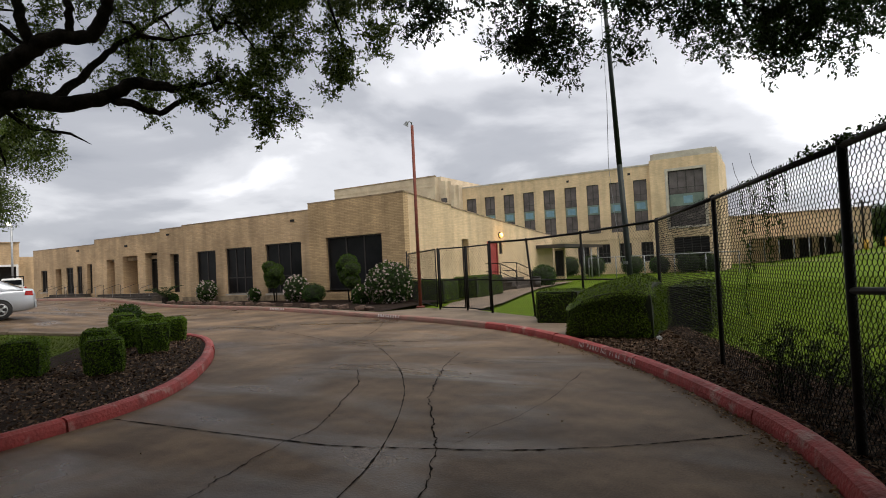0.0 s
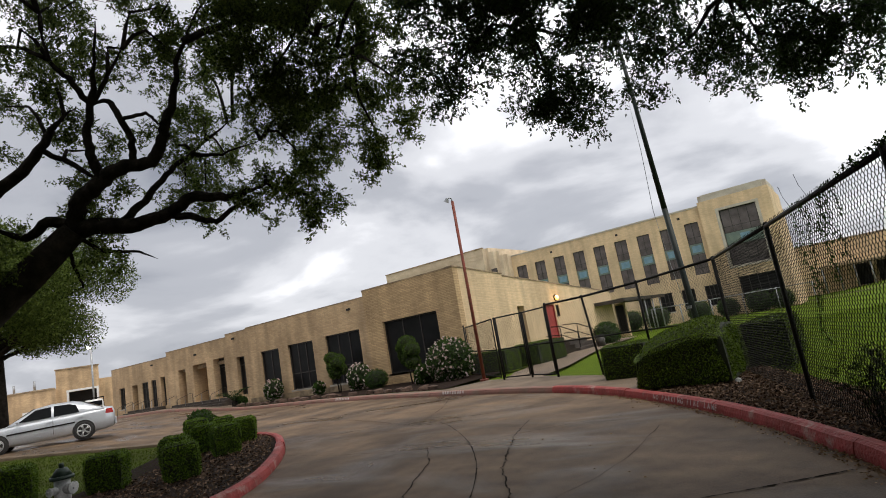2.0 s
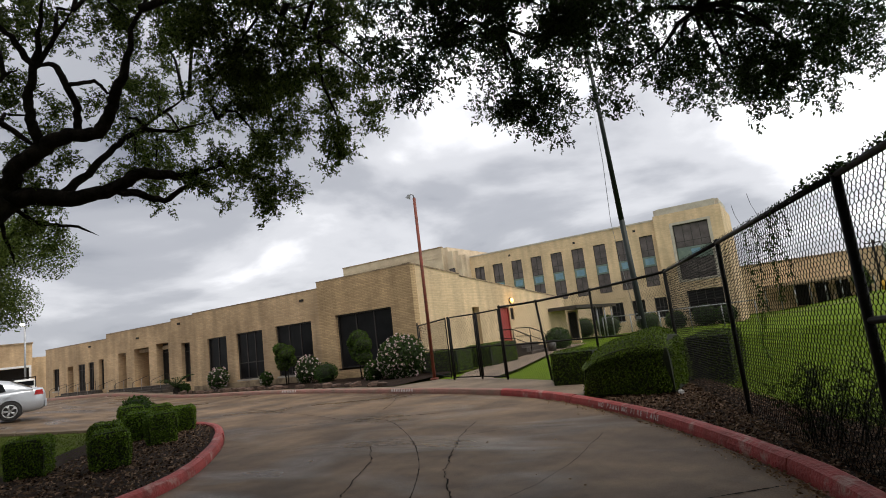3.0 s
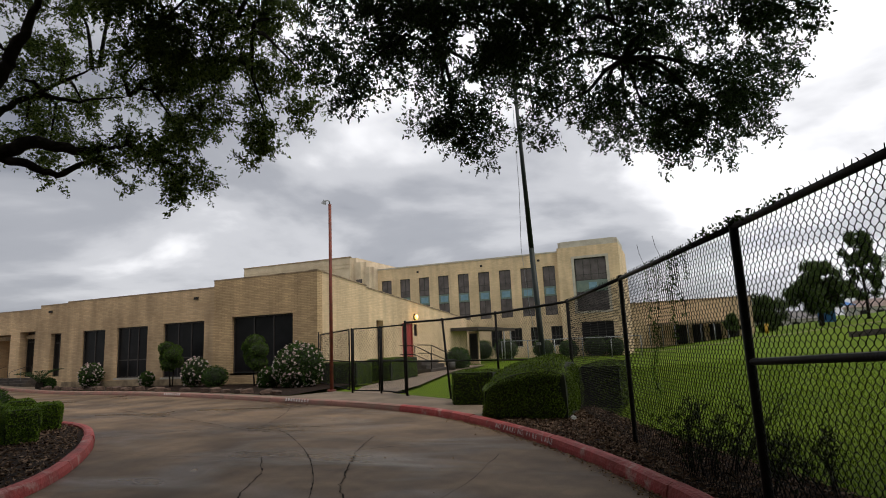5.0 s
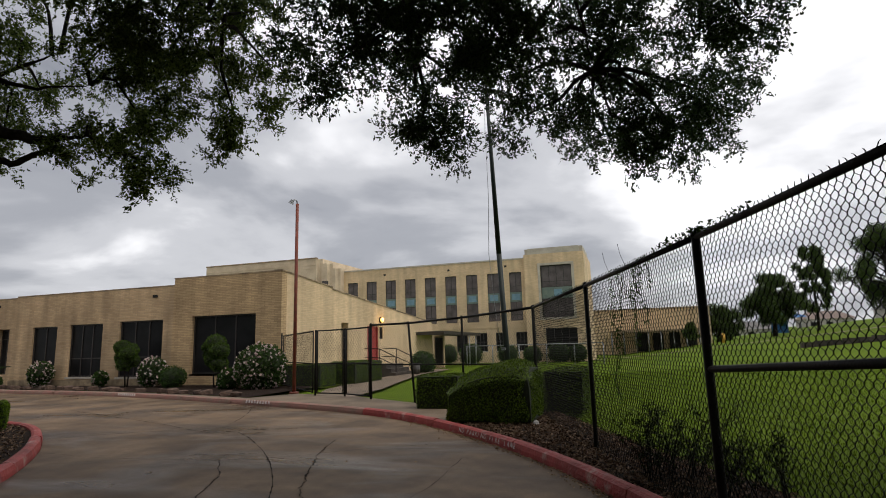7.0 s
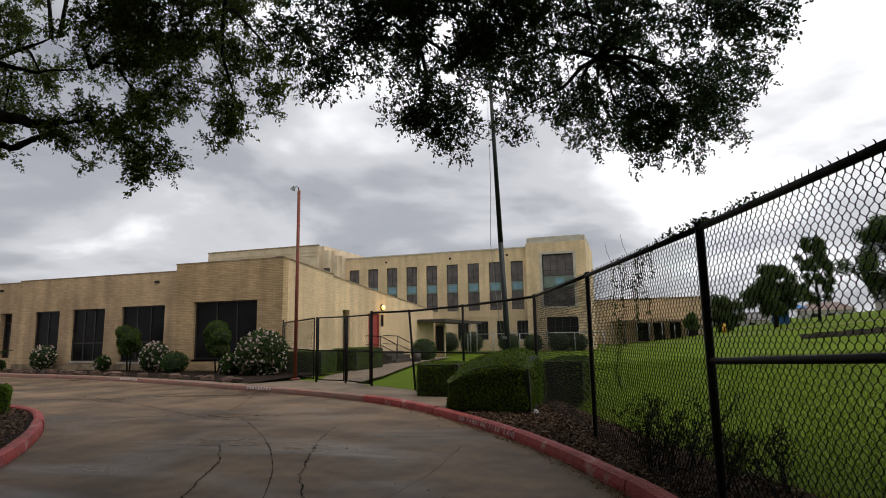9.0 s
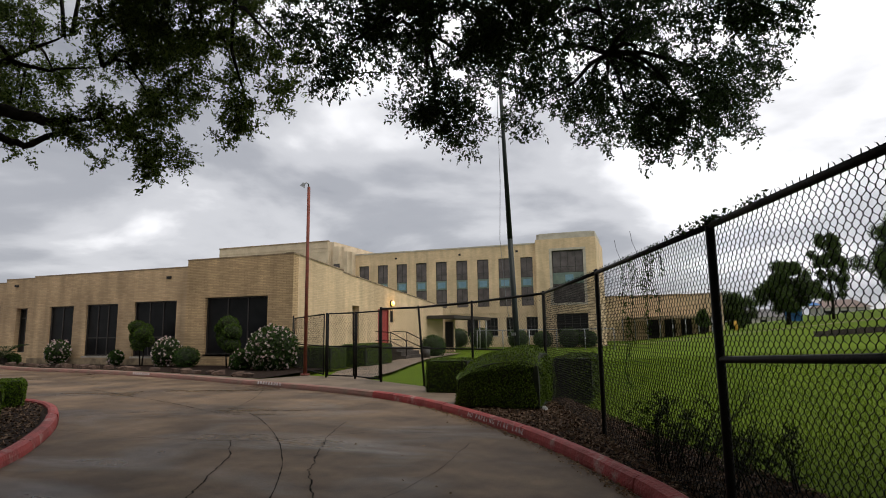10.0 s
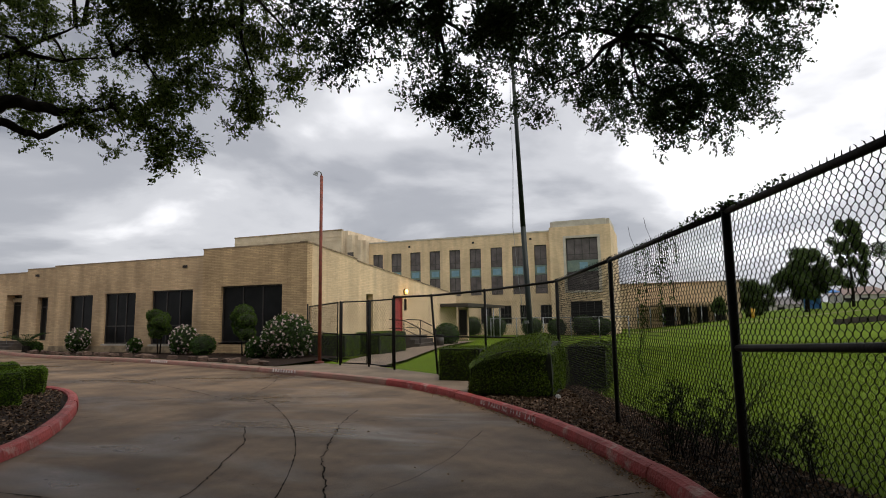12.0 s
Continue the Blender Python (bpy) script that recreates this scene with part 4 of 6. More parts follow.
def super_points(n, c, r, p, jitter=0.04, low=-0.95):
    """Points and outward ways on a rounded block (p = 2: ball, larger: box)."""
    d = unit(NPR.normal(size=(n * 2, 3)))
    d = d[d[:, 2] > low][:n]
    s = (np.abs(d) ** p).sum(1) ** (-1 / p)
    pts = d * s[:, None]
    nrm = unit(np.sign(pts) * np.abs(pts) ** (p - 1) / np.array(r))
    wob = 1 + 0.05 * np.sin(pts[:, [0]] * 7 + c[0] * 3) * np.cos(pts[:, [1]] * 6 + c[1])
    return np.array(c) + pts * np.array(r) * wob + nrm * NPR.uniform(-jitter, jitter * 0.6, (len(d), 1)), nrm


def block_points(n, c, r, jitter=0.02):
    """Points and outward ways on a clipped block with softly rounded edges; none underneath."""
    a = np.array([r[1] * r[2], r[1] * r[2], r[0] * r[2], r[0] * r[2], r[0] * r[1]])
    face = NPR.choice(5, n, p=a / a.sum())
    q = NPR.uniform(-1, 1, (n, 3))
    nrm = np.zeros((n, 3))
    for k, (ax, sg) in enumerate(((0, 1), (0, -1), (1, 1), (1, -1), (2, 1))):
        m = face == k
        q[m, ax] = sg
        nrm[m, ax] = sg
    near = np.sort(np.abs(q), axis=1)
    edge = np.clip((near[:, 1] - 0.72) / 0.28, 0, 1)[:, None]
    wave = 0.025 * np.sin(q[:, [0]] * 5 + c[0] * 7) + 0.025 * np.cos(q[:, [1]] * 6 + c[1] * 5 + q[:, [2]] * 3)
    nrm = unit(nrm + edge * q * 0.6)
    return np.array(c) + q * np.array(r) * (1 - 0.09 * edge ** 2 + wave) + nrm * NPR.uniform(-jitter, jitter, (n, 1)), nrm


def core(bm, c, r, p, m=None):
    if p > 4:
        g = bmesh.ops.create_cube(bm, size=2.0, matrix=Matrix.Translation(c) @ Matrix.Diagonal((r[0] * 0.94, r[1] * 0.94, r[2] * 0.95, 1)))
        bmesh.ops.subdivide_edges(bm, edges=list({e for v in g["verts"] for e in v.link_edges}), cuts=5, use_grid_fill=True)
        return
    vs = bmesh.ops.create_icosphere(bm, subdivisions=3, radius=1.0)["verts"]
    for v in vs:
        d = np.array(v.co)
        s = (np.abs(d) ** p).sum() ** (-1 / p)
        v.co = Vector(np.array(c) + d * s * np.array(r) * 0.93)


def bush(name, label, category, blobs, n, leaf, mat, p=2.0, group="", flowers=0, stem=None, spread=0.8):
    """A shrub of one or more rounded blocks (centre, radii): dark core, leaf skin, and flowers where it has them."""
    c0 = blobs[0][0]
    top = thing(name, label, category, group)
    # solid core under the leaves, inner shade put into its colour
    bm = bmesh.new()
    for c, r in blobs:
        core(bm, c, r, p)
    part("core", bm, SHADECORE, top)
    allp, alln = [], []
    area = [r[0] * r[1] + r[0] * r[2] + r[1] * r[2] for c, r in blobs]
    for (c, r), a in zip(blobs, area):
        q, w = block_points(int(n * a / sum(area)), c, r) if p > 4 else super_points(int(n * a / sum(area)), c, r, p, 0.16 * min(1.0, r[0]) if p < 3 else 0.03)
        allp.append(q)
        alln.append(w)
    q, w = np.concatenate(allp), np.concatenate(alln)
    way = unit(w * (0.35 if p > 4 else 1) + NPR.normal(size=w.shape) * spread)
    leaves("foliage", q - way * leaf * 0.3, way, leaf * NPR.uniform(0.7, 1.3, len(q)), leaf * 0.5, mat, top, face=w if p > 4 else None)
    if flowers:
        k = NPR.choice(len(q), flowers)
        for rep in range(4):
            way = unit(w[k] + NPR.normal(size=(flowers, 3)) * 0.9)
            if rep == 0:
                base, ways = q[k] + w[k] * 0.03, way
            else:
                base, ways = np.concatenate([base, q[k] + w[k] * 0.03]), np.concatenate([ways, way])
        leaves("blossom", base, ways, 0.085, 0.07, PETAL, top, label="pale pink blossom")
    if stem:
        bm = bmesh.new()
        for a, b, r in stem:
            tube(bm, a, b, r, r * 0.7, 7)
        part("stem", bm, BARK, top)
    return top


def turned(top, x, y, a):
    """Turn a shrub's leaves and core about its own stem and round off its upper edges."""
    for ob in top.children:
        co = np.empty(len(ob.data.vertices) * 3)
        ob.data.vertices.foreach_get("co", co)
        co = co.reshape(-1, 3)
        d = co[:, :2] - (x, y)
        z0, z1 = co[:, 2].min(), co[:, 2].max()
        k = (co[:, 2] - z0) / (z1 - z0)
        d = d * (0.90 + 0.16 * np.sin(k * 2.2 + 0.3) - 0.04 * np.clip(k - 0.75, 0, 1) * 4)[:, None]
        co[:, 2] -= 0.03 * np.clip((d ** 2).sum(1) / 0.16, 0, 1) * k
        co[:, 0] = x + d[:, 0] * math.cos(a) - d[:, 1] * math.sin(a)
        co[:, 1] = y + d[:, 0] * math.sin(a) + d[:, 1] * math.cos(a)
        ob.data.vertices.foreach_set("co", co.ravel())
        ob.data.update()


# box shrubs on the island
for x, y, w, h in ((-11.0, 4.5, 0.37, 0.66), (-9.85, 5.2, 0.36, 0.66), (-12.0, 6.25, 0.36, 0.62), (-12.9, 7.45, 0.36, 0.68), (-11.5, 7.1, 0.36, 0.68), (-12.9, 8.5, 0.36, 0.62), (-14.3, 8.05, 0.36, 0.76), (-14.4, 8.9, 0.34, 0.66), (-11.3, 3.2, 0.38, 0.70)):
    z = gz(x, y) + 0.08
    w, h = w * 0.75, h * 0.95
    sh = bush("box_shrub", "clipped square green box shrub in mulch", "shrub", [((x, y, z + h / 2), (w, w, h / 2))], 7500, 0.034, BOXLEAF, 9.0, "island box shrubs")
    turned(sh, x, y, radians(-30 + 9 * math.sin(7 * x)))
bush("loose_shrub", "loose feathery green shrub behind the box shrubs", "shrub", [((-15.2, 8.7, gz(-15.2, 8.7) + 0.5), (0.4, 0.4, 0.45))], 1500, 0.09, SHRUB, 2.0)

# hedge by the fence
def sloped(top, c, r, left, right):
    """Tilt the upper half of a hedge so that it rises towards the east."""
    for ob in top.children:
        co = np.empty(len(ob.data.vertices) * 3)
        ob.data.vertices.foreach_get("co", co)
        co = co.reshape(-1, 3)
        k = np.clip((co[:, 2] - (c[2] - r[2])) / (2 * r[2]), 0, 1.2)
        t = np.clip((co[:, 0] - (c[0] - r[0])) / (2 * r[0]), 0, 1)
        co[:, 2] += k * (left + (right - left) * np.sin(t * 1.5))
        s = np.clip((co[:, 1] - (c[1] - r[1])) / (2 * r[1]), 0, 1)
        co[:, 2] -= np.clip(k, 0, 1) ** 3 * 0.26 * (np.abs(2 * s - 1) ** 3 + 0.7 * np.abs(2 * t - 1) ** 4)
        co[:, :2] += (np.array(c[:2]) - co[:, :2]) * (0.05 * k[:, None] ** 2)
        ob.data.vertices.foreach_set("co", co.ravel())
        ob.data.update()


c, r = (-2.75, 11.75, 0.55), (0.86, 1.0, 0.46)
hd = bush("hedge", "large dark clipped hedge with a sloping bright green top", "hedge", [(c, r)], 42000, 0.036, HEDGE, 8.0)
sloped(hd, c, r, -0.02, 0.24)
c, r = (-1.55, 14.2, 0.5), (0.42, 1.5, 0.46)
bush("hedge", "low dark clipped hedge behind the fence", "hedge", [(c, r)], 16000, 0.038, HEDGE, 5.0)
bush("hedge", "small dark clipped hedge beside the lawn", "hedge", [((-4.6, 13.6, 0.45), (0.55, 0.5, 0.42))], 9000, 0.038, HEDGE, 5.0)
bush("hedge", "dark square hedge behind the gate", "hedge", [((-13.4, 21.6, 0.5), (1.0, 0.7, 0.47))], 11000, 0.045, HEDGE, 6.0)
bush("hedge", "dark square hedge behind the gate", "hedge", [((-12.5, 24.4, 0.52), (0.65, 1.5, 0.5))], 13000, 0.045, HEDGE, 6.0)

# planting before the wing
for x, y, z, r, big in ((-14.35, 19.6, 0.95, 0.98, 1), (-15.7, 19.4, 0.5, 0.42, 0), (-21.0, 20.7, 0.8, 0.6, 1), (-28.7, 21.2, 0.8, 0.55, 1), (-24.7, 21.2, 0.5, 0.32, 0)):
    bush("flowering_shrub", "rounded oleander shrub with pale pink blossom", "shrub", [((x, y, z), (r, r * 0.9, z - 0.1 if z - 0.1 < r else r)), ((x - r * 0.4, y, z * 0.8), (r * 0.7, r * 0.7, z * 0.6))], int(2600 * (1 + 2 * big * (r > 0.8))), 0.11, SHRUB, 2.0, "bed flowering shrubs", flowers=620 if r > 0.8 else 230 if big else 60)
for x, y, z, r in ((-17.3, 20.4, 1.6, 0.80), (-22.8, 20.9, 1.6, 0.72)):
    bush("round_topped_shrub", "small tree-form shrub with a round green head on bare stems", "shrub", [((x + r * 0.62 * math.cos(2.3 * k + x), y + r * 0.4 * math.sin(2.3 * k), z + r * (0.5 - 0.22 * k)), (r * (0.5 - 0.02 * k), r * 0.5, r * 0.42)) for k in range(6)], 7500, 0.075, LIGHTLEAF, 2.0, "bed topiary shrubs", stem=[((x, y, 0.05), (x - 0.1, y, z - r * 0.7), 0.04), ((x + 0.12, y, 0.05), (x + 0.2, y, z - r * 0.6), 0.035)])
for x, y, r in ((-19.75, 20.6, 0.55), (-16.6, 20.6, 0.38), (-31.6, 20.9, 0.36)):
    bush("low_shrub", "low dark green shrub in the planting bed", "shrub", [((x, y, 0.1 + r * 0.8), (r, r * 0.9, r * 0.85))], 1500, 0.09, SHRUB, 2.0, "bed low shrubs")
# sago palm: a rosette of arching fronds
sago = thing("sago_palm", "dark green sago palm with arching fronds", "palm")
bm = bmesh.new()
tube(bm, (-31.4, 20.3, 0.05), (-31.4, 20.3, 0.5), 0.2, 0.16, 10)
part("trunk", bm, BARK, sago)
base, way = [], []
for i in range(30):
    a, el = 2.4 * i, 0.75 + 0.7 * ((i * 0.618) % 1)
    for k in range(26):
        s = k / 25 * 1.15
        p = np.array([-31.4 + math.cos(a) * s * math.cos(el * (1 - 0.5 * s)), 20.3 + math.sin(a) * s * math.cos(el * (1 - 0.5 * s)), 0.5 + s * math.sin(el) - 0.35 * s * s])
        for sd in (-1, 1):
            base.append(p)
            way.append((math.cos(a + sd * 0.8), math.sin(a + sd * 0.8), 0.1))
leaves("fronds", np.array(base), np.array(way), 0.13, 0.024, DARKFROND, sago)
# round shrubs beside the path and before the main building
for x, y, r in ((-12.6, 33.4, 0.72), (-14.2, 50.0, 1.0), (-17.0, 51.5, 1.0), (-11.2, 52.0, 0.9), (-9.0, 52.4, 0.8), (-6.6, 52.3, 0.95), (-5.0, 52.4, 0.8)):
    bush("round_shrub", "clipped round green shrub on the lawn", "shrub", [((x, y, gz(x, y) + r * 0.85), (r, r, r * 0.9))], 2200, 0.11, SHRUB, 2.4, "lawn round shrubs")


# ---- trees ----
def limb(bm, pts, r0, r1, n=5, sides=8):
    line = cat_curve(pts, n)
    k = len(line) - 1
    jit = [Vector((RNG.uniform(-1, 1), RNG.uniform(-1, 1), RNG.uniform(-1, 1))) * min(0.03, 0.1 * r0 + 0.012) if 0 < i < k else Vector() for i in range(k + 1)]
    line = [p + j for p, j in zip(line, jit)]
    bent(bm, line, [(r0 + (r1 - r0) * i / k) * (1.0 if i < 0.7 * k else 1.0 - 0.75 * (i / k - 0.7) / 0.3) for i in range(k + 1)], sides)
    return line


def sprays(centres, radius, per, twig_leaves, droop, tufts=0):
    """Leafy twigs round clump centres: bases and ways of their leaves, and the twigs themselves. tufts: dense knots of twigs with gaps between."""
    cs = np.array(centres)
    if tufts:
        cs = np.repeat(cs, tufts, 0)
        cs = cs + unit(NPR.normal(size=cs.shape)) * (radius * NPR.uniform(0, 1, (len(cs), 1)) ** 0.5) * np.array([1, 1, 0.8])
        per, radius = max(1, per // tufts), 0.17
    cs = np.repeat(cs, per, 0)
    n = len(cs)
    start = cs + unit(NPR.normal(size=(n, 3))) * (radius * NPR.uniform(0, 1, (n, 1)) ** 0.45)
    way = unit(NPR.normal(size=(n, 3)) + np.array([0, 0, -droop]))
    ln = NPR.uniform(0.12, 0.24, (n, 1)) if tufts else NPR.uniform(0.16, 0.40, (n, 1))
    t = NPR.uniform(0.0, 1.0, (n, twig_leaves, 1))
    sag = np.array([0, 0, -0.12]) * t ** 2
    base = start[:, None] + way[:, None] * ln[:, None] * t + sag * droop
    lw = way[:, None] * 0.6 + NPR.normal(size=(n, twig_leaves, 3)) * 0.75 + np.array([0, 0, -0.15])
    base = base + NPR.normal(size=base.shape) * (0.012 if tufts else 0.0)
    return base.reshape(-1, 3), lw.reshape(-1, 3), start, start + way * ln + np.array([0, 0, -0.1 * droop])


def twigs(name, a, b, r, parent):
    """Thin three-sided twigs, joined: too many and too fine to pick apart."""
    n = len(a)
    d = unit(b - a)
    s = unit(np.cross(d, NPR.normal(size=(n, 3))))
    u = np.cross(d, s)
    v = np.empty((n, 6, 3))
    for k in range(3):
        o = math.cos(2.1 * k) * s * r + math.sin(2.1 * k) * u * r
        v[:, k], v[:, 3 + k] = a + o, b + o * 0.4
    f = [(6 * i + k, 6 * i + (k + 1) % 3, 6 * i + 3 + (k + 1) % 3, 6 * i + 3 + k) for i in range(n) for k in range(3)]
    return tagged(raw(name, v.reshape(-1, 3).tolist(), f, BARK, parent), kind="stuff")


def polar(az, el, d):
    a, e_ = radians(az), radians(el)
    return (math.sin(a) * math.cos(e_) * d, math.cos(a) * math.cos(e_) * d, 1.57 + math.sin(e_) * d)


# lower edge of the spreading crowns, by bearing over the drive
SKIRT = [(-80, 8), (-72, 8.3), (-66.5, 9.9), (-61.7, 10), (-60.9, 15.4), (-55.6, 13.6), (-51, 13.3), (-46, 14.2), (-43, 14.6), (-42.5, 17), (-40, 18.8), (-35, 19.5), (-33, 22), (-31.4, 26), (-30.5, 28), (-29.3, 24), (-28.2, 21), (-25.5, 23), (-23.7, 21.2), (-20.5, 18.6), (-17.5, 18.9), (-16.3, 20.5), (-10.5, 20.6), (-8, 19.7), (-6.8, 22), (-4.8, 19), (-2.5, 16.5), (2.4, 15), (8, 14.8), (9.4, 15.6), (11, 18.7), (12.9, 20.6), (15.4, 23.5), (17, 30), (20, 42), (40, 52)]
SK_A, SK_E = [s[0] for s in SKIRT], [s[1] for s in SKIRT]


def crown_centres(az0, az1, step, dist, seed, thin):
    rng = random.Random(seed)
    out = []
    az = az0
    while az < az1:
        low = float(np.interp(az, SK_A, SK_E))
        el = low + (2.9 if az > -30 else 4.0 if az > -47 else 3.8) + rng.uniform(-0.6, 1.2)
        while el < 44:
            d = dist(az) + rng.uniform(-1.2, 1.2) + 0.03 * (el - low)
            if rng.random() > thin(az, el):
                out.append(polar(az + rng.uniform(-1.5, 1.5), el, d))
            el += step * rng.uniform(0.8, 1.1)
        az += step * 0.9
    return out


def oak(name, label, trunk, limbs, clumps, leaf_mat):
    tree = thing(name, label, "tree")
    bm = bmesh.new()
    bent(bm, trunk[0], trunk[1], 14)
    part("trunk", bm, BARK, tree, "thick dark furrowed trunk")
    nodes = []
    for pts, r0, r1 in limbs:
        bm = bmesh.new()
        nodes += limb(bm, pts, r0, r1)
        part("limb", bm, BARK, tree)
    nd = np.array([tuple(p) for p in nodes])
    # boughs from the nearest limb to every clump
    bm = bmesh.new()
    for c in [q for clump in clumps for q in clump[0]]:
        i = int(np.argmin(((nd - np.array(c)) ** 2).sum(1) + 0.6 * np.maximum(0, nd[:, 2] - c[2] - 0.5)))
        a, b = Vector(nd[i]), Vector(c)
        thick = 1.0
        if (b - a).length > 2.2:
            a, thick = b + (a - b).normalized() * 1.6, 0.3
        m = a.lerp(b, 0.5) + Vector((RNG.uniform(-0.25, 0.25), RNG.uniform(-0.25, 0.25), RNG.uniform(0.0, 0.35)))
        bent(bm, [a, a.lerp(m, 0.5) + Vector((0, 0, 0.08)), m, m.lerp(b, 0.6), b], [thick * q for q in (0.035, 0.03, 0.024, 0.016, 0.008)], 5)
    tagged(part("branchwork", bm, BARK, tree), kind="stuff")
    for centres, dense, per, tufts in clumps:
        b1, w1, ta, tb = sprays(centres, dense, per, 11, 0.25, tufts)
        tagged(twigs("twigwork", ta[::3], tb[::3], 0.0035, tree), kind="stuff")
        tagged(leaves("crown", b1, w1, 0.057 * NPR.uniform(0.7, 1.25, len(b1)), 0.027, leaf_mat, tree), kind="stuff")
    return tree


FORK = polar(-69.1, 15.3, 11.0)
left_limbs = [
    ([FORK, polar(-68.7, 17.6, 10.9), polar(-66.9, 19.5, 10.7), polar(-65.1, 20.8, 10.5), polar(-62.5, 21.4, 10.3), polar(-61.4, 23.3, 10.2), polar(-60.7, 25.4, 10.1), polar(-59.8, 28, 10), polar(-58.5, 32, 9.8), polar(-54, 38, 9.4)], 0.15, 0.04),
    ([FORK, polar(-66.8, 15.7, 10.8), polar(-64.1, 15.7, 10.6), polar(-61.5, 16.4, 10.4), polar(-59.1, 17.8, 10.2), polar(-57, 17.8, 10.0), polar(-54.8, 17.9, 9.9), polar(-52.5, 18.6, 9.7), polar(-49.9, 18.4, 9.5)], 0.16, 0.03),
    ([polar(-61.5, 16.4, 10.4), polar(-59.5, 16.1, 10.2), polar(-57.1, 15.6, 10.0), polar(-55.3, 16.7, 9.9), polar(-53.4, 17.6, 9.8)], 0.075, 0.025),
    ([polar(-65.3, 15.8, 10.7), polar(-63.3, 17.8, 10.9), polar(-61.3, 20.1, 11.0), polar(-59.1, 21.7, 11.0), polar(-55.9, 21.9, 10.9), polar(-52, 23, 10.6)], 0.075, 0.02),
    ([polar(-61.3, 20.1, 11.0), polar(-58, 22.6, 11.1), polar(-54.5, 25, 11.0)], 0.045, 0.015),
    ([polar(-66.8, 19.7, 10.7), polar(-67.4, 21.6, 10.7), polar(-67.6, 23.8, 10.7), polar(-67.2, 26, 10.6), polar(-66.8, 28.8, 10.5), polar(-66.4, 33, 10.2)], 0.09, 0.03),
    ([polar(-64.1, 21.1, 10.4), polar(-64, 23.3, 10.4), polar(-64.8, 24.9, 10.4), polar(-65.8, 26.5, 10.5), polar(-67.2, 26, 10.6)], 0.06, 0.045),
    ([polar(-64.8, 25, 10.4), polar(-62.5, 25.6, 10.2), polar(-61.6, 24.8, 10.1), polar(-60.5, 25.5, 10.0)], 0.035, 0.015),
    ([polar(-67.2, 26.1, 10.6), polar(-68.9, 28.1, 10.6), polar(-70.3, 29.4, 10.6), polar(-71, 33, 10.5)], 0.055, 0.02),
    ([polar(-67.2, 26.1, 10.6), polar(-65.9, 28.2, 10.5), polar(-64.2, 31, 10.3)], 0.045, 0.02),
    ([polar(-76, 12, 11.4), polar(-75.5, 17, 11.2), polar(-72.2, 20.8, 11.0), polar(-70.8, 23.1, 11.0), polar(-70, 24.4, 10.9), polar(-68.4, 25.9, 10.8)], 0.12, 0.03),
    ([polar(-71.1, 22, 11.0), polar(-69.2, 21.1, 10.9), polar(-66.9, 19.7, 10.7)], 0.05, 0.04),
    ([polar(-69.7, 13.7, 11.0), polar(-69, 11.4, 11.0), polar(-68.6, 9.8, 10.9)], 0.035, 0.012),
    ([polar(-68.6, 14.6, 11.0), polar(-66.9, 13.4, 10.9), polar(-64.2, 13.1, 10.7), polar(-62.6, 12.4, 10.5)], 0.04, 0.012),
    ([polar(-69.4, 15.6, 11.0), polar(-71, 16.1, 11.1), polar(-72.6, 14.8, 11.3), polar(-75, 15.5, 11.4)], 0.11, 0.05),
    ([polar(-58.5, 32, 9.8), polar(-52, 34, 9.3), polar(-46, 33, 9.0), polar(-41, 30, 8.9)], 0.06, 0.015),
    ([polar(-75, 15.5, 11.4), (-12.0, 1.0, 5.5), (-13.0, -2.0, 7.5), (-12.5, -5.0, 8.5)], 0.14, 0.05),
]
outer_c = crown_centres(-80, -52.5, 4.3, lambda a: 11.6, 3, lambda a, e_: 0.42 if e_ < 30 else 0.26)
inner_c = crown_centres(-52.5, -35.5, 4.4, lambda a: 9.2, 5, lambda a, e_: 0.3 if e_ < 19 else 0.08)
oak("live_oak", "spreading live oak with dark limbs over the drive", ([(-11.9, 1.3, -0.1), (-11.8, 1.4, 0.5), (-11.4, 1.85, 1.7), polar(-76, 8, 11.4), polar(-72.5, 11.6, 11.2), FORK], [0.5, 0.38, 0.32, 0.28, 0.25, 0.2]), left_limbs, [(outer_c, 0.82, 288, 18), (inner_c, 0.72, 380, 19)], OAK)
right_limbs = [
    ([(2.35, -4.7, 3.2), (1.6, -1.5, 5.2), (0.6, 1.8, 6.3), (-0.6, 4.6, 6.4), (-1.6, 6.4, 5.9)], 0.2, 0.04),
    ([(1.6, -1.5, 5.2), (0.8, 1.5, 6.6), (1.0, 4.6, 6.6), (1.2, 6.4, 5.9)], 0.08, 0.012),
    ([(0.6, 1.8, 6.3), (-1.4, 3.6, 6.9), (-3.2, 5.2, 6.6)], 0.08, 0.015),
    ([(-0.6, 4.6, 6.4), (-0.35, 6.3, 5.7), (-0.2, 7.0, 5.0)], 0.035, 0.008),
    ([(-0.6, 4.6, 6.4), (-2.0, 5.8, 5.9), (-2.4, 6.3, 5.2)], 0.035, 0.008),
    ([(2.35, -4.7, 3.2), (3.5, -7, 6), (4, -9, 8)], 0.18, 0.05),
]
right_c = crown_centres(-29.5, 12.5, 4.6, lambda a: 7.4 if a < -6 else 8.6, 4, lambda a, e_: 0.2 if e_ < 27 else 0.1)
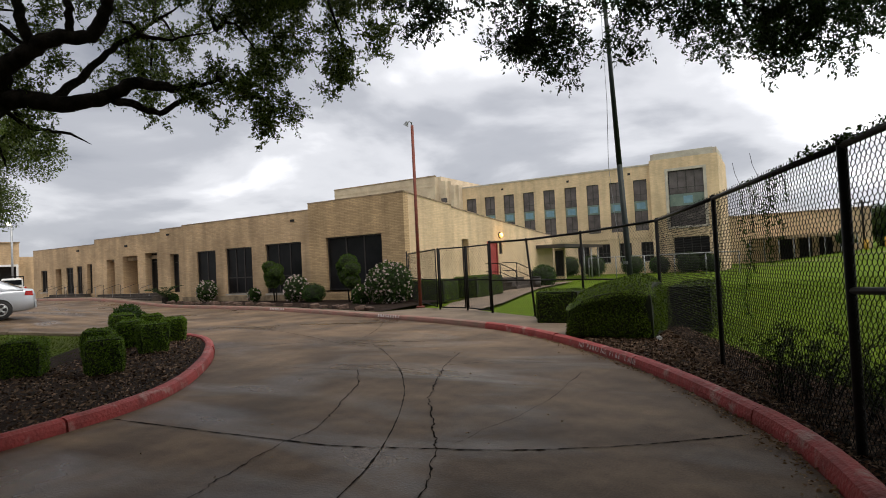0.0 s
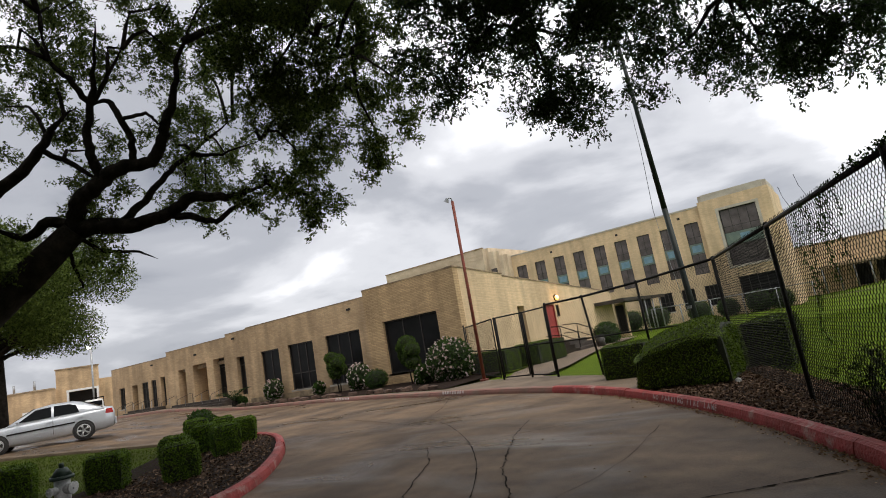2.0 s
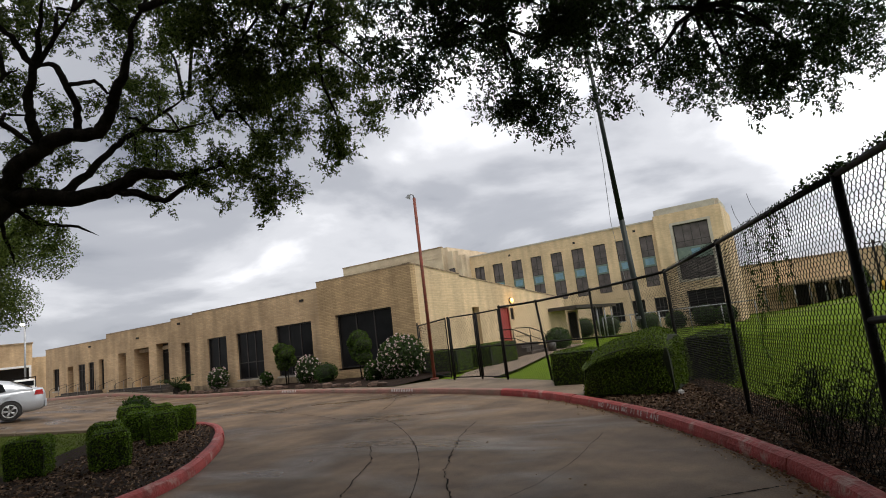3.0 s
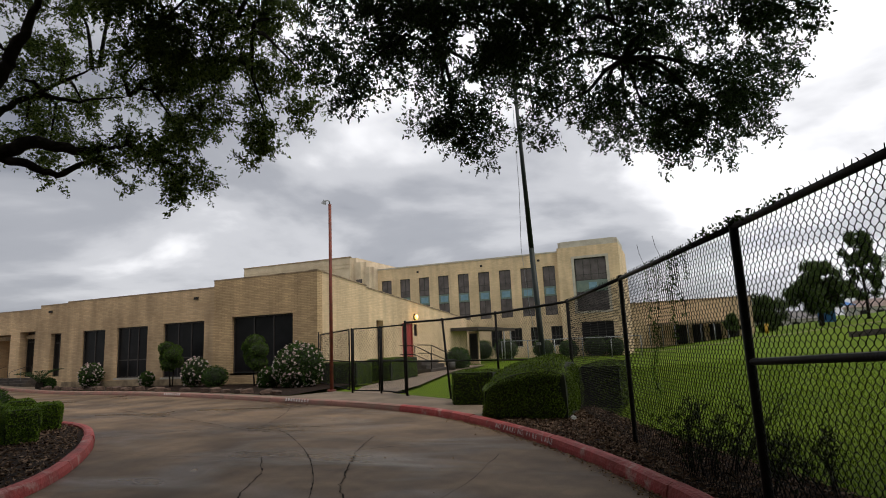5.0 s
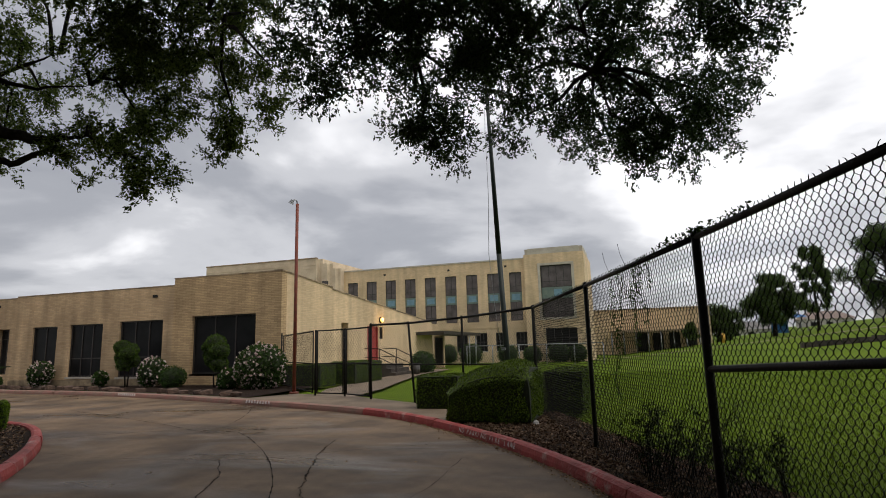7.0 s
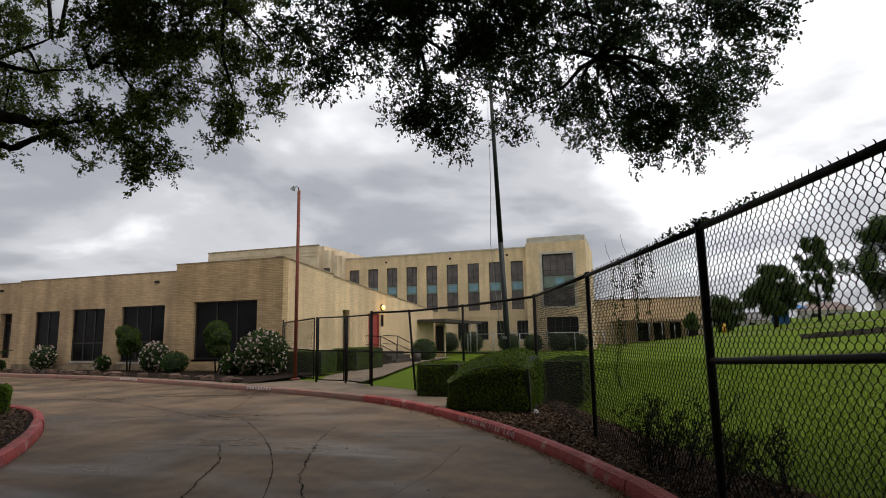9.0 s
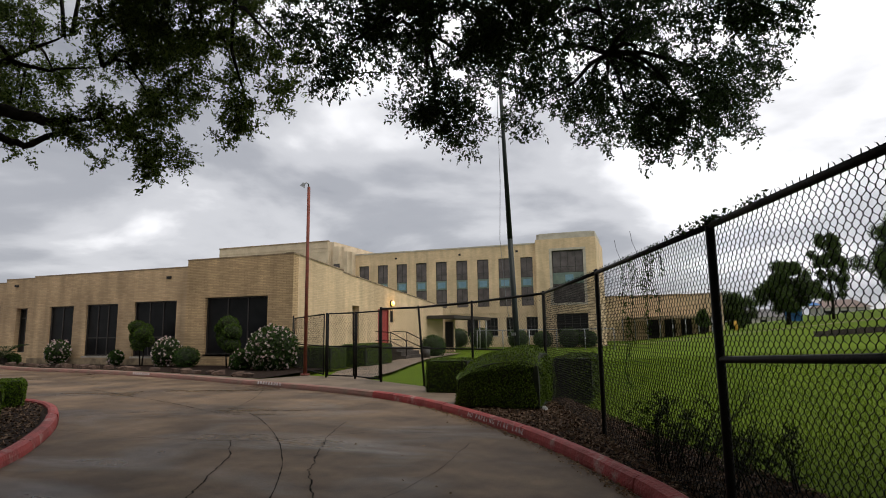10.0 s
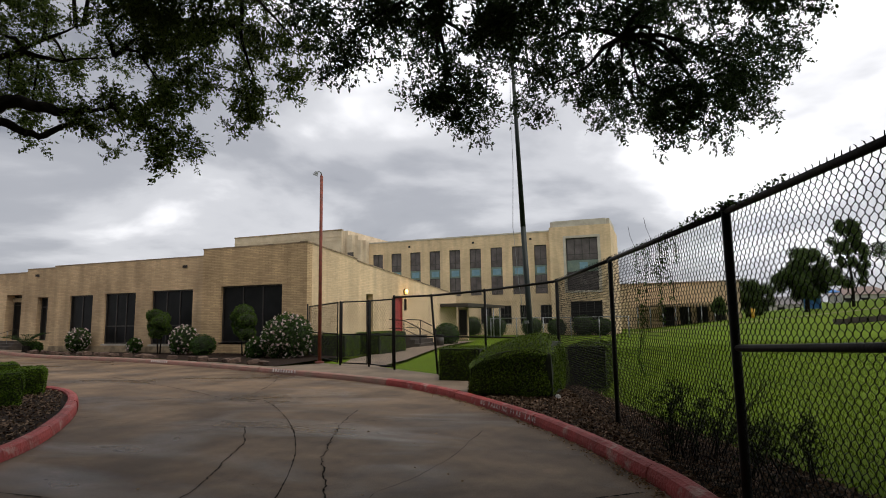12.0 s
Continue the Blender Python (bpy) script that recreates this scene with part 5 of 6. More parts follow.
oak("live_oak", "live oak leaning over the drive from the fence side", ([(2.6, -5.6, -0.1), (2.55, -5.5, 0.5), (2.5, -5.2, 1.8), (2.35, -4.7, 3.2)], [0.5, 0.38, 0.32, 0.26]), right_limbs, [(right_c, 0.62, 256, 16)], OAKSHADED)
# added unseen crown of both oaks to shade the ground: coarser foliage overhead
over = thing("oak_canopy", "dense leafy live oak canopy added out of view to shade the drive", "tree canopy", kind="stuff")
c = []
rr = random.Random(8)
for i in range(900):
    x, y = rr.uniform(-18, 12), rr.uniform(-17, 6.0)
    d = math.hypot(x, y)
    if y > 0 and 1.57 + d * 0.95 > 9.5:
        continue
    c.append((x, y, max(6.0, 1.57 + max(0, y) * 1.05 + (0.75 * d if y > 0 else 0)) + rr.uniform(0, 1.8)))
for i in range(150):
    x, y = rr.uniform(-13, 7), rr.uniform(4.5, 8.0)
    c.append((x, y, 1.57 + 0.8 * math.hypot(x, y) + 1.2 + rr.uniform(0, 1.5)))
# low clumps added behind the trunks, out of view, to block the rear sky
for i in range(420):
    a, d = radians(rr.uniform(108, 262)), rr.uniform(8.5, 15)
    c.append((math.sin(a) * d, math.cos(a) * d, rr.uniform(2.2, 7.0)))
# more unseen clumps on the fence side, added to shade the lawn
for i in range(430):
    a, d = radians(rr.uniform(38, 108)), rr.uniform(4.0, 13)
    c.append((math.sin(a) * d, math.cos(a) * d, rr.uniform(5.0, 8.5)))
b1, w1, ta, tb = sprays(c, 1.0, 16, 12, 0.5)
leaves("crown", b1, w1, 0.36, 0.2, OAK, over)
bm = bmesh.new()
for p in c[::3]:
    tube(bm, p, (p[0] * 0.7 - 1, p[1] * 0.7 - 1, p[2] + 0.6), 0.03, 0.05, 5)
part("branchwork", bm, BARK, over)


def far_tree(label, x, y, h, r, lean=0.0, n=5000, leaf=0.3, seed=1, mat=None, skirt=0.35):
    tree = thing("tree", label, "tree", "distant trees")
    z0 = gz(x, y)
    bm = bmesh.new()
    bent(bm, [(x, y, z0 - 0.1), (x + 0.1, y, z0 + h * 0.25), (x + lean * 0.5, y, z0 + h * 0.55), (x + lean, y, z0 + h * 0.85)], [r * 0.09, r * 0.07, r * 0.05, 0.02], 8)
    part("trunk", bm, BARK, tree)
    rng = random.Random(seed)
    cs = []
    bm = bmesh.new()
    for i in range(44):
        t = skirt + (1 - skirt) * rng.random()
        rad = r * math.sqrt(max(0.05, 1 - (2 * (t - skirt) / (1 - skirt) - 0.85) ** 2 / 1.4)) * rng.uniform(0.35, 1.0)
        a = rng.uniform(0, 6.28)
        p = (x + lean * t + math.cos(a) * rad, y + math.sin(a) * rad, z0 + h * t)
        cs.append(p)
        tube(bm, (x + lean * t * 0.7, y, z0 + h * t * 0.75), p, r * 0.02, 0.02, 5)
    tagged(part("branchwork", bm, BARK, tree), kind="stuff")
    cen = np.repeat(np.array(cs), n // 44, 0)
    pts = cen + unit(NPR.normal(size=cen.shape)) * (r * 0.25 * NPR.uniform(0, 1, (len(cen), 1)) ** 0.5)
    tagged(leaves("crown", pts, NPR.normal(size=pts.shape) + np.array([0, 0, -0.3]), leaf, leaf * 0.5, mat or FARLEAF, tree), kind="stuff")
    return tree


far_tree("broad dark tree beyond the lawn", 14.8, 72, 6.4, 3.0, n=30000, leaf=0.22, seed=2, skirt=0.27)
far_tree("tall light-crowned tree beyond the lawn", 19.6, 74, 9.4, 2.0, n=15000, leaf=0.22, seed=3, skirt=0.25)
far_tree("large dark tree beyond the lawn", 26.8, 74, 10.0, 4.2, n=42000, leaf=0.22, seed=4, skirt=0.2)
far_tree("large dark tree beyond the lawn", 35.0, 76, 12.0, 5.5, n=30000, leaf=0.25, seed=5, skirt=0.06)
far_tree("low dark tree beyond the lawn", 10.6, 84, 4.4, 3.0, n=20000, leaf=0.24, seed=6, skirt=0.12)
far_tree("broad green tree in the car park", -30.4, 8.3, 9.6, 5.4, n=125000, leaf=0.12, seed=7, skirt=0.5, mat=OAK)
far_tree("small palm-like tree beside the low building", 6.0, 70, 2.6, 0.8, n=1500, seed=9)


# bare-stemmed shrubs and vines at the fence
for x, y, h, k in ((0.30, 6.9, 0.72, 18), (0.98, 6.0, 0.58, 12)):
    sh = thing("twiggy_shrub", "sparse dark twiggy shrub against the fence", "shrub", "fence shrubs")
    bm = bmesh.new()
    rng = random.Random(int(x * 100))
    tips, ways = [], []
    for i in range(k):
        a, sp = rng.uniform(0, 6.28), rng.uniform(0.15, 0.45)
        p0 = Vector((x + rng.uniform(-0.28, 0.28), y + rng.uniform(-0.2, 0.2), 0.04))
        p1 = p0 + Vector((math.cos(a) * sp * 0.4, math.sin(a) * sp * 0.3, h * rng.uniform(0.35, 0.55)))
        p2 = p1 + Vector((math.cos(a) * sp * 0.6 + rng.uniform(-0.1, 0.1), math.sin(a) * sp * 0.4, h * rng.uniform(0.3, 0.55)))
        bent(bm, [p0, p0.lerp(p1, 0.5), p1, p1.lerp(p2, 0.5), p2], [0.010, 0.008, 0.006, 0.004, 0.002], 5)
        for s in range(13):
            q = (p1.lerp(p2, rng.random()) if s % 3 else p0.lerp(p1, rng.uniform(0.4, 1)))
            e2 = q + Vector((rng.uniform(-0.2, 0.2), rng.uniform(-0.2, 0.2), rng.uniform(0.02, 0.22)))
            tube(bm, q, e2, 0.0028, 0.0014, 4)
            for _ in range(7):
                tips.append(tuple(q.lerp(e2, rng.random())))
                ways.append((rng.uniform(-1, 1), rng.uniform(-1, 1), rng.uniform(-0.3, 1)))
    tagged(part("stem", bm, BARK, sh), kind="stuff")
    leaves("foliage", np.array(tips), np.array(ways), 0.04, 0.02, TWIGLEAF, sh)
vine = thing("vine", "thin green vine hanging from the fence top", "vine")
base, way = [], []
bm = bmesh.new()
rng = random.Random(21)
C, D, E3 = Vector((-0.62, 8.52, 2.41)), Vector((0.58, 5.12, 2.435)), Vector((1.78, 1.72, 2.50))
for t, ln in ((0.36, 1.5), (0.40, 0.95), (0.46, 0.35), (0.56, 0.45), (0.60, 0.85), (0.63, 0.7), (0.67, 0.28)):
    p = C.lerp(D, t)
    pts = [p]
    while ln > 0:
        p = p + Vector((rng.uniform(-0.03, 0.03), rng.uniform(-0.05, 0.05), -0.07))
        pts.append(p)
        ln -= 0.07
    bent(bm, pts, 0.004, 4)
    for q in pts:
        for _ in range(8):
            base.append((q.x + rng.uniform(-0.03, 0.03), q.y + rng.uniform(-0.04, 0.04), q.z + rng.uniform(-0.04, 0.04)))
            way.append((rng.uniform(-1, 1), rng.uniform(-1, 1), rng.uniform(-1.2, 0.2)))
for i in range(330):
    t = rng.random()
    q = C.lerp(D, 0.75 + 0.25 * t) if rng.random() < 0.45 else D.lerp(E3, 0.26 * t * t)
    base.append((q.x + rng.uniform(-0.04, 0.04), q.y, q.z + rng.uniform(-0.03, 0.06)))
    way.append((rng.uniform(-1, 1), rng.uniform(-1, 1), rng.uniform(-0.2, 1)))
for t in (0.33, 0.5):
    p = C.lerp(D, t)
    bent(bm, [p, p + Vector((-0.05, 0.02, 0.15)), p + Vector((-0.07, 0.05, 0.28))], 0.003, 4)
part("stem", bm, BARK, vine)
leaves("foliage", np.array(base), np.array(way), 0.036, 0.02, SHRUB, vine)

# fallen leaves and chips on the mulch and along the kerb
rng = random.Random(31)


def inside(x, y, poly):
    hit = False
    for (x0, y0), (x1, y1) in zip(poly, poly[1:] + poly[:1]):
        if (y0 > y) != (y1 > y) and x < (x1 - x0) * (y - y0) / (y1 - y0) + x0:
            hit = not hit
    return hit


bed = bank + [(-3.0, 13.2), (-1.9, 13.2), (0.05, 8.8), (1.2, 6.6), (1.9, 5.0), (3.0, 1.7), (4.2, -2), (5.3, -9)]
im = [(x - 0.25, y - 0.15) for x, y in isl if x > -14.6 and y > -4] + [(-15.2, 8.5), (-13.6, 7.0), (-11.8, 5.6), (-10.4, 3.6), (-9.4, 1.0), (-9.2, -4)]
base, way = [], []
while len(base) < 19000:
    x, y = rng.uniform(-3.2, 3), rng.uniform(1.5, 13.2)
    if inside(x, y, bed):
        base.append((x, y, 0.075 + rng.uniform(0.0, 0.03)))
        way.append((rng.gauss(0, 1), rng.gauss(0, 1), rng.gauss(0.1, 0.25)))
tagged(leaves("leaf_litter", np.array(base), np.array(way), NPR.uniform(0.025, 0.085, len(base)), 0.026, LITTER), "dry brown fallen leaves and wood chips on the mulch", kind="stuff")
base, way = [], []
while len(base) < 9000:
    x, y = rng.uniform(-15.2, -6.5), rng.uniform(-3, 9.4)
    if inside(x, y, im):
        base.append((x, y, gz(x, y) + 0.09 + rng.uniform(0.0, 0.03)))
        way.append((rng.gauss(0, 1), rng.gauss(0, 1), rng.gauss(0.1, 0.25)))
tagged(leaves("leaf_litter", np.array(base), np.array(way), NPR.uniform(0.03, 0.09, len(base)), 0.03, LITTER), "brown bark chips on the island bed", kind="stuff")
base, way = [], []
for i in range(1100):
    p = KERB_E[rng.randrange(16, 72)]
    q = KERB_E[min(len(KERB_E) - 1, KERB_E.index(p) + 1)]
    o = p.lerp(q, rng.random())
    off = abs(rng.gauss(0, 0.09)) + 0.01
    d = (q - p).normalized()
    base.append((o.x - d.y * off, o.y + d.x * off, 0.012 + rng.uniform(0, 0.01)))
    way.append((rng.gauss(0, 1), rng.gauss(0, 1), rng.gauss(0.0, 0.15)))
for i in range(60):
    x, y = rng.uniform(-6, 0), rng.uniform(2.5, 10)
    if not inside(x, y, bed) and x < -0.004 * y:
        base.append((x, y, 0.006))
        way.append((rng.gauss(0, 1), rng.gauss(0, 1), 0.02))
tagged(leaves("fallen_leaves", np.array(base), np.array(way), NPR.uniform(0.025, 0.05, len(base)), 0.018, DRYLEAF, None, 0.08), "scattered fallen oak leaves along the kerb", kind="stuff")

# grass blades where the lawn comes close
base, way = [], []
while len(base) < 110000:
    y = 5 + 26 * rng.random() ** 1.5
    x = rng.uniform(-11.5, 12)
    if (x - 0.58) > -0.36 * (y - 5.12) + (0.95 if y < 7.5 else 0.55) and (y < 13.5 or x > -2.0 or y > 14.4 - 0.45 * (x + 4.2)) and not (x < -8.0 and y < 17.5) and x > -0.5 * y + 0.5:
        base.append((x, y, gz(x, y) - 0.05))
        way.append((rng.gauss(0, 0.45), rng.gauss(0, 0.45), 1))
tagged(leaves("grass", np.array(base), np.array(way), NPR.uniform(0.035, 0.085, len(base)), 0.011, GRASS), "short green lawn grass", kind="stuff")
base, way = [], []
while len(base) < 45000:
    x, y = rng.uniform(-20, -9), rng.uniform(-2, 8.5)
    if inside(x, y, [(a - 0.2, b - 0.2) for a, b in isl if a > -30] + [(-29, -9)]) and not inside(x, y, im):
        base.append((x, y, gz(x, y) + 0.05))
        way.append((rng.gauss(0, 0.45), rng.gauss(0, 0.45), 1))
tagged(leaves("grass", np.array(base), np.array(way), NPR.uniform(0.03, 0.07, len(base)), 0.010, SHADEDGRASS), "short green island grass darkened for the oak's shade", kind="stuff")


# ---- vehicles ----
SILVER = material("silver_blue_car_paint", (0.55, 0.58, 0.62), (0.50, 0.53, 0.57), 1.5, 0.28, 0.0, metal=0.35)
WHITE = material("white_car_paint", (0.72, 0.72, 0.71), (0.62, 0.62, 0.61), 1.5, 0.3, 0.0)
CARGLASS = material("tinted_car_glass", (0.006, 0.007, 0.008), (0.008, 0.009, 0.010), 2, 0.10, 0.0, spec=0.06)
RUBBER = material("tyre_rubber", (0.015, 0.015, 0.015), (0.025, 0.024, 0.023), 8, 0.85, 0.2)
ALLOY = material("alloy_rim", (0.50, 0.51, 0.52), (0.38, 0.39, 0.40), 6, 0.35, 0.05, metal=0.7)
TAIL = material("red_tail_lamp", (0.45, 0.015, 0.012), (0.32, 0.01, 0.01), 9, 0.25, 0.0)
CLEAR = material("clear_lamp_lens", (0.6, 0.62, 0.64), (0.5, 0.5, 0.52), 9, 0.15, 0.0)


def wheel(parent, x, y, r, w, m):
    s = 1 if y > 0 else -1
    bm = bmesh.new()
    tube(bm, (x, y - w / 2, r), (x, y + w / 2, r), r, r, 28)
    bmesh.ops.bevel(bm, geom=[e for e in bm.edges if abs(e.verts[0].co.y - e.verts[1].co.y) < 1e-5], offset=0.025, segments=2, affect="EDGES")
    bmesh.ops.transform(bm, matrix=m, verts=bm.verts)
    wh = part("wheel", bm, RUBBER, parent)
    bm = bmesh.new()
    yo = y + s * (w / 2 + 0.004)
    n = 5
    tube(bm, (x, yo - s * 0.02, r), (x, yo, r), 0.07, 0.06, 12)
    for k in range(n):
        a = 2 * math.pi * k / n
        for o in (-0.14, 0.14):
            tube(bm, (x + 0.05 * math.cos(a), yo, r + 0.05 * math.sin(a)), (x + r * 0.66 * math.cos(a + o), yo, r + r * 0.66 * math.sin(a + o)), 0.022, 0.02, 5)
    ring = [(x + r * 0.67 * math.cos(2 * math.pi * k / 24), yo, r + r * 0.67 * math.sin(2 * math.pi * k / 24)) for k in range(25)]
    bent(bm, ring, 0.02, 5)
    bmesh.ops.transform(bm, matrix=m, verts=bm.verts)
    part("rim", bm, ALLOY, wh, "five-spoke alloy rim")
    bm = bmesh.new()
    tube(bm, (x, y - s * 0.0, r), (x, yo - s * 0.03, r), r * 0.66, r * 0.66, 24)
    bmesh.ops.transform(bm, matrix=m, verts=bm.verts)
    part("brake_disc", bm, FRAME, wh)


def loft(stations, rings_of):
    """A closed skin over cross-sections: stations give rings of equal length."""
    bm = bmesh.new()
    rows = [[bm.verts.new(p) for p in rings_of(s)] for s in stations]
    for a, b in zip(rows, rows[1:]):
        k = len(a)
        for i in range(k):
            f = bm.faces.new((a[i], a[(i + 1) % k], b[(i + 1) % k], b[i]))
            f.smooth = True
    bm.faces.new(rows[0][::-1])
    bm.faces.new(rows[-1])
    return bm


def sedan(x, y, heading):
    car = thing("car", "silver-blue four-door saloon car parked on wet concrete", "car")
    m = Matrix.Translation((x, y, gz(x, y))) @ Matrix.Rotation(radians(heading), 4, "Z")
    # x forward; stations: x, belt height, half width, underside
    st = [(2.22, 0.58, 0.62, 0.30), (2.15, 0.68, 0.74, 0.24), (1.9, 0.76, 0.82, 0.20), (1.4, 0.86, 0.85, 0.20), (0.85, 0.93, 0.855, 0.20), (0, 0.95, 0.86, 0.20), (-0.9, 0.97, 0.86, 0.20), (-1.5, 1.01, 0.855, 0.20), (-1.95, 1.03, 0.83, 0.22), (-2.22, 0.99, 0.78, 0.28), (-2.30, 0.80, 0.70, 0.34)]

    def ring(s):
        px, h, w, u = s
        half = [(0.0, u), (w * 0.85, u), (w * 0.97, u + 0.1), (w, u + (h - u) * 0.45), (w * 0.985, h - 0.12), (w * 0.93, h - 0.02), (w * 0.6, h + 0.015), (0.0, h + 0.03)]
        return [(px, a, b) for a, b in half] + [(px, -a, b) for a, b in reversed(half[1:-1])]

    bm = loft(st, ring)
    bmesh.ops.transform(bm, matrix=m, verts=bm.verts)
    body = part("body", bm, SILVER, car)
    # cabin
    cb = [(1.02, 0.93, 0.93, 0.72), (0.62, 0.94, 1.17, 0.70), (0.22, 0.95, 1.39, 0.66), (-0.25, 0.96, 1.455, 0.63), (-0.9, 0.97, 1.44, 0.63), (-1.3, 0.99, 1.34, 0.64), (-1.65, 1.01, 1.16, 0.67), (-1.95, 1.02, 1.03, 0.70)]

    def ring2(s):
        px, lo, hi, w = s
        hi = max(hi, lo + 0.012)
        t = (hi - lo) / 0.5
        half = [(0.0, lo - 0.1), (0.80, lo - 0.1), (0.80, lo), (0.80 - (0.80 - w) * min(1, t) * 0.9, hi - 0.05 * min(1, t)), (w * 0.8, hi), (0.0, hi + 0.02)]
        return [(px, a, b) for a, b in half] + [(px, -a, b) for a, b in reversed(half[1:-1])]

    bm = loft(cb, ring2)
    bmesh.ops.transform(bm, matrix=m, verts=bm.verts)
    part("cabin", bm, SILVER, car)

    def plate(name, corners, mat, parent, label="", thick=0.012, out=(0, 1, 0)):
        bm = bmesh.new()
        o = Vector(out) * thick
        a = [bm.verts.new(Vector(c)) for c in corners]
        b = [bm.verts.new(Vector(c) + o) for c in corners]
        bm.faces.new(a[::-1])
        bm.faces.new(b)
        for i in range(len(a)):
            j = (i + 1) % len(a)
            bm.faces.new((a[i], a[j], b[j], b[i]))
        bmesh.ops.transform(bm, matrix=m, verts=bm.verts)
        return part(name, bm, mat, parent, label)

    for s in (1, -1):
        o = (0, s, 0)
        plate("front_side_window", [(0.72, s * 0.795, 0.985), (-0.28, s * 0.795, 0.995), (-0.28, s * 0.668, 1.375), (0.20, s * 0.685, 1.335)], CARGLASS, car, out=o)
        plate("rear_side_window", [(-0.36, s * 0.795, 0.995), (-1.16, s * 0.795, 1.015), (-1.06, s * 0.70, 1.28), (-0.85, s * 0.668, 1.36), (-0.36, s * 0.668, 1.378)], CARGLASS, car, out=o)
        plate("side_moulding", [(1.05, s * 0.857, 0.60), (-1.0, s * 0.862, 0.64), (-1.0, s * 0.862, 0.69), (1.05, s * 0.857, 0.65)], BLACK, car, "black rubber side strip", 0.02, o)
        for px in (-0.32,):
            plate("door_gap", [(px, s * 0.862, 0.36), (px - 0.012, s * 0.862, 0.36), (px - 0.012, s * 0.852, 0.90), (px, s * 0.852, 0.90)], FRAME, car, "", 0.003, o)
        for px in (-0.12, -1.1):
            plate("door_handle", [(px, s * 0.862, 0.80), (px - 0.18, s * 0.862, 0.81), (px - 0.18, s * 0.862, 0.84), (px, s * 0.862, 0.83)], SILVER, car, "", 0.03, o)
        bm = bmesh.new()
        bmesh.ops.create_uvsphere(bm, u_segments=10, v_segments=6, radius=0.1, matrix=m @ Matrix.Translation((0.72, s * 0.93, 1.02)) @ Matrix.Diagonal((0.6, 1, 0.7, 1)))
        part("mirror", bm, SILVER, car)
        plate("tail_lamp", [(-1.98, s * 0.80, 0.80), (-2.24, s * 0.735, 0.78), (-2.22, s * 0.735, 0.96), (-2.02, s * 0.79, 0.96)], TAIL, car, "red tail lamp", 0.03, (-0.25, s, 0))
        plate("headlamp", [(2.17, s * 0.52, 0.60), (1.92, s * 0.815, 0.62), (1.88, s * 0.81, 0.74), (2.1, s * 0.55, 0.70)], CLEAR, car, "clear headlamp", 0.02, (0.4, s * 0.6, 0.2))
        # dark wheel arches
        for px in (1.35, -1.27):
            bm = bmesh.new()
            tube(bm, (px, s * 0.60, 0.33), (px, s * 0.868, 0.33), 0.365, 0.365, 24)
            bmesh.ops.transform(bm, matrix=m, verts=bm.verts)
            part("wheel_arch", bm, RUBBER, car)
            wheel(car, px, s * 0.80, 0.315, 0.19, m)
    plate("windscreen", [(0.98, 0.66, 0.955), (0.98, -0.66, 0.955), (0.27, -0.52, 1.385), (0.27, 0.52, 1.385)], CARGLASS, car, "", 0.02, (0.5, 0, 0.6))
    plate("rear_window", [(-1.90, 0.60, 1.055), (-1.90, -0.60, 1.055), (-1.30, -0.52, 1.355), (-1.30, 0.52, 1.355)], CARGLASS, car, "", 0.02, (-0.4, 0, 0.7))
    plate("bumper", [(-2.29, 0.74, 0.34), (-2.29, -0.74, 0.34), (-2.29, -0.74, 0.58), (-2.29, 0.74, 0.58)], SILVER, car, "", 0.05, (-1, 0, 0))
    return car


sedan(-25.4, 8.4, 246)

# white pickup at the far end of the drive
pk = thing("pickup_truck", "white pickup truck seen from behind beside the wing", "pickup truck")
pm = Matrix.Translation((-56.0, 22.4, gz(-56, 22.4))) @ Matrix.Rotation(radians(158), 4, "Z")
bm = boxes((-2.7, 2.6, -0.95, 0.95, 0.5, 1.02), (1.2, 2.6, -0.93, 0.93, 1.0, 1.12))
bmesh.ops.bevel(bm, geom=bm.edges[:], offset=0.06, segments=2, affect="EDGES")
bmesh.ops.transform(bm, matrix=pm, verts=bm.verts)
part("body", bm, WHITE, pk)
bm = boxes((-0.6, 1.3, -0.85, 0.85, 1.0, 1.78))
for v in bm.verts:
    if v.co.z > 1.5:
        v.co.y *= 0.82
        v.co.x = v.co.x * 0.7 + 0.1
bmesh.ops.bevel(bm, geom=bm.edges[:], offset=0.06, segments=2, affect="EDGES")
bmesh.ops.transform(bm, matrix=pm, verts=bm.verts)
part("cab", bm, WHITE, pk)
part("rear_window", boxes((-0.60, -0.52, -0.66, 0.66, 1.2, 1.62), m=pm), CARGLASS, pk)
part("tailgate", boxes((-2.76, -2.70, -0.8, 0.8, 0.62, 1.06), m=pm), WHITE, pk)
part("rear_bumper", boxes((-2.9, -2.76, -0.9, 0.9, 0.42, 0.6), m=pm), GALV, pk, "grey steel bumper")
part("ladder_rack", boxes((-2.4, 0.9, -0.8, -0.74, 1.86, 1.92), (-2.4, 0.9, 0.74, 0.8, 1.86, 1.92), (-2.4, -2.34, -0.8, 0.8, 1.86, 1.92), (0.2, 0.26, -0.8, 0.8, 1.86, 1.92), (-2.4, -2.34, -0.8, -0.74, 1.0, 1.86), (-2.4, -2.34, 0.74, 0.8, 1.0, 1.86), m=pm), BLACK, pk)
for s in (1, -1):
    part("tail_lamp", boxes((-2.74, -2.68, s * 0.88 - 0.07, s * 0.88 + 0.07, 0.7, 1.02), m=pm), TAIL, pk)
    for px in (-1.7, 1.7):
        wheel(pk, px, s * 0.82, 0.38, 0.26, pm)

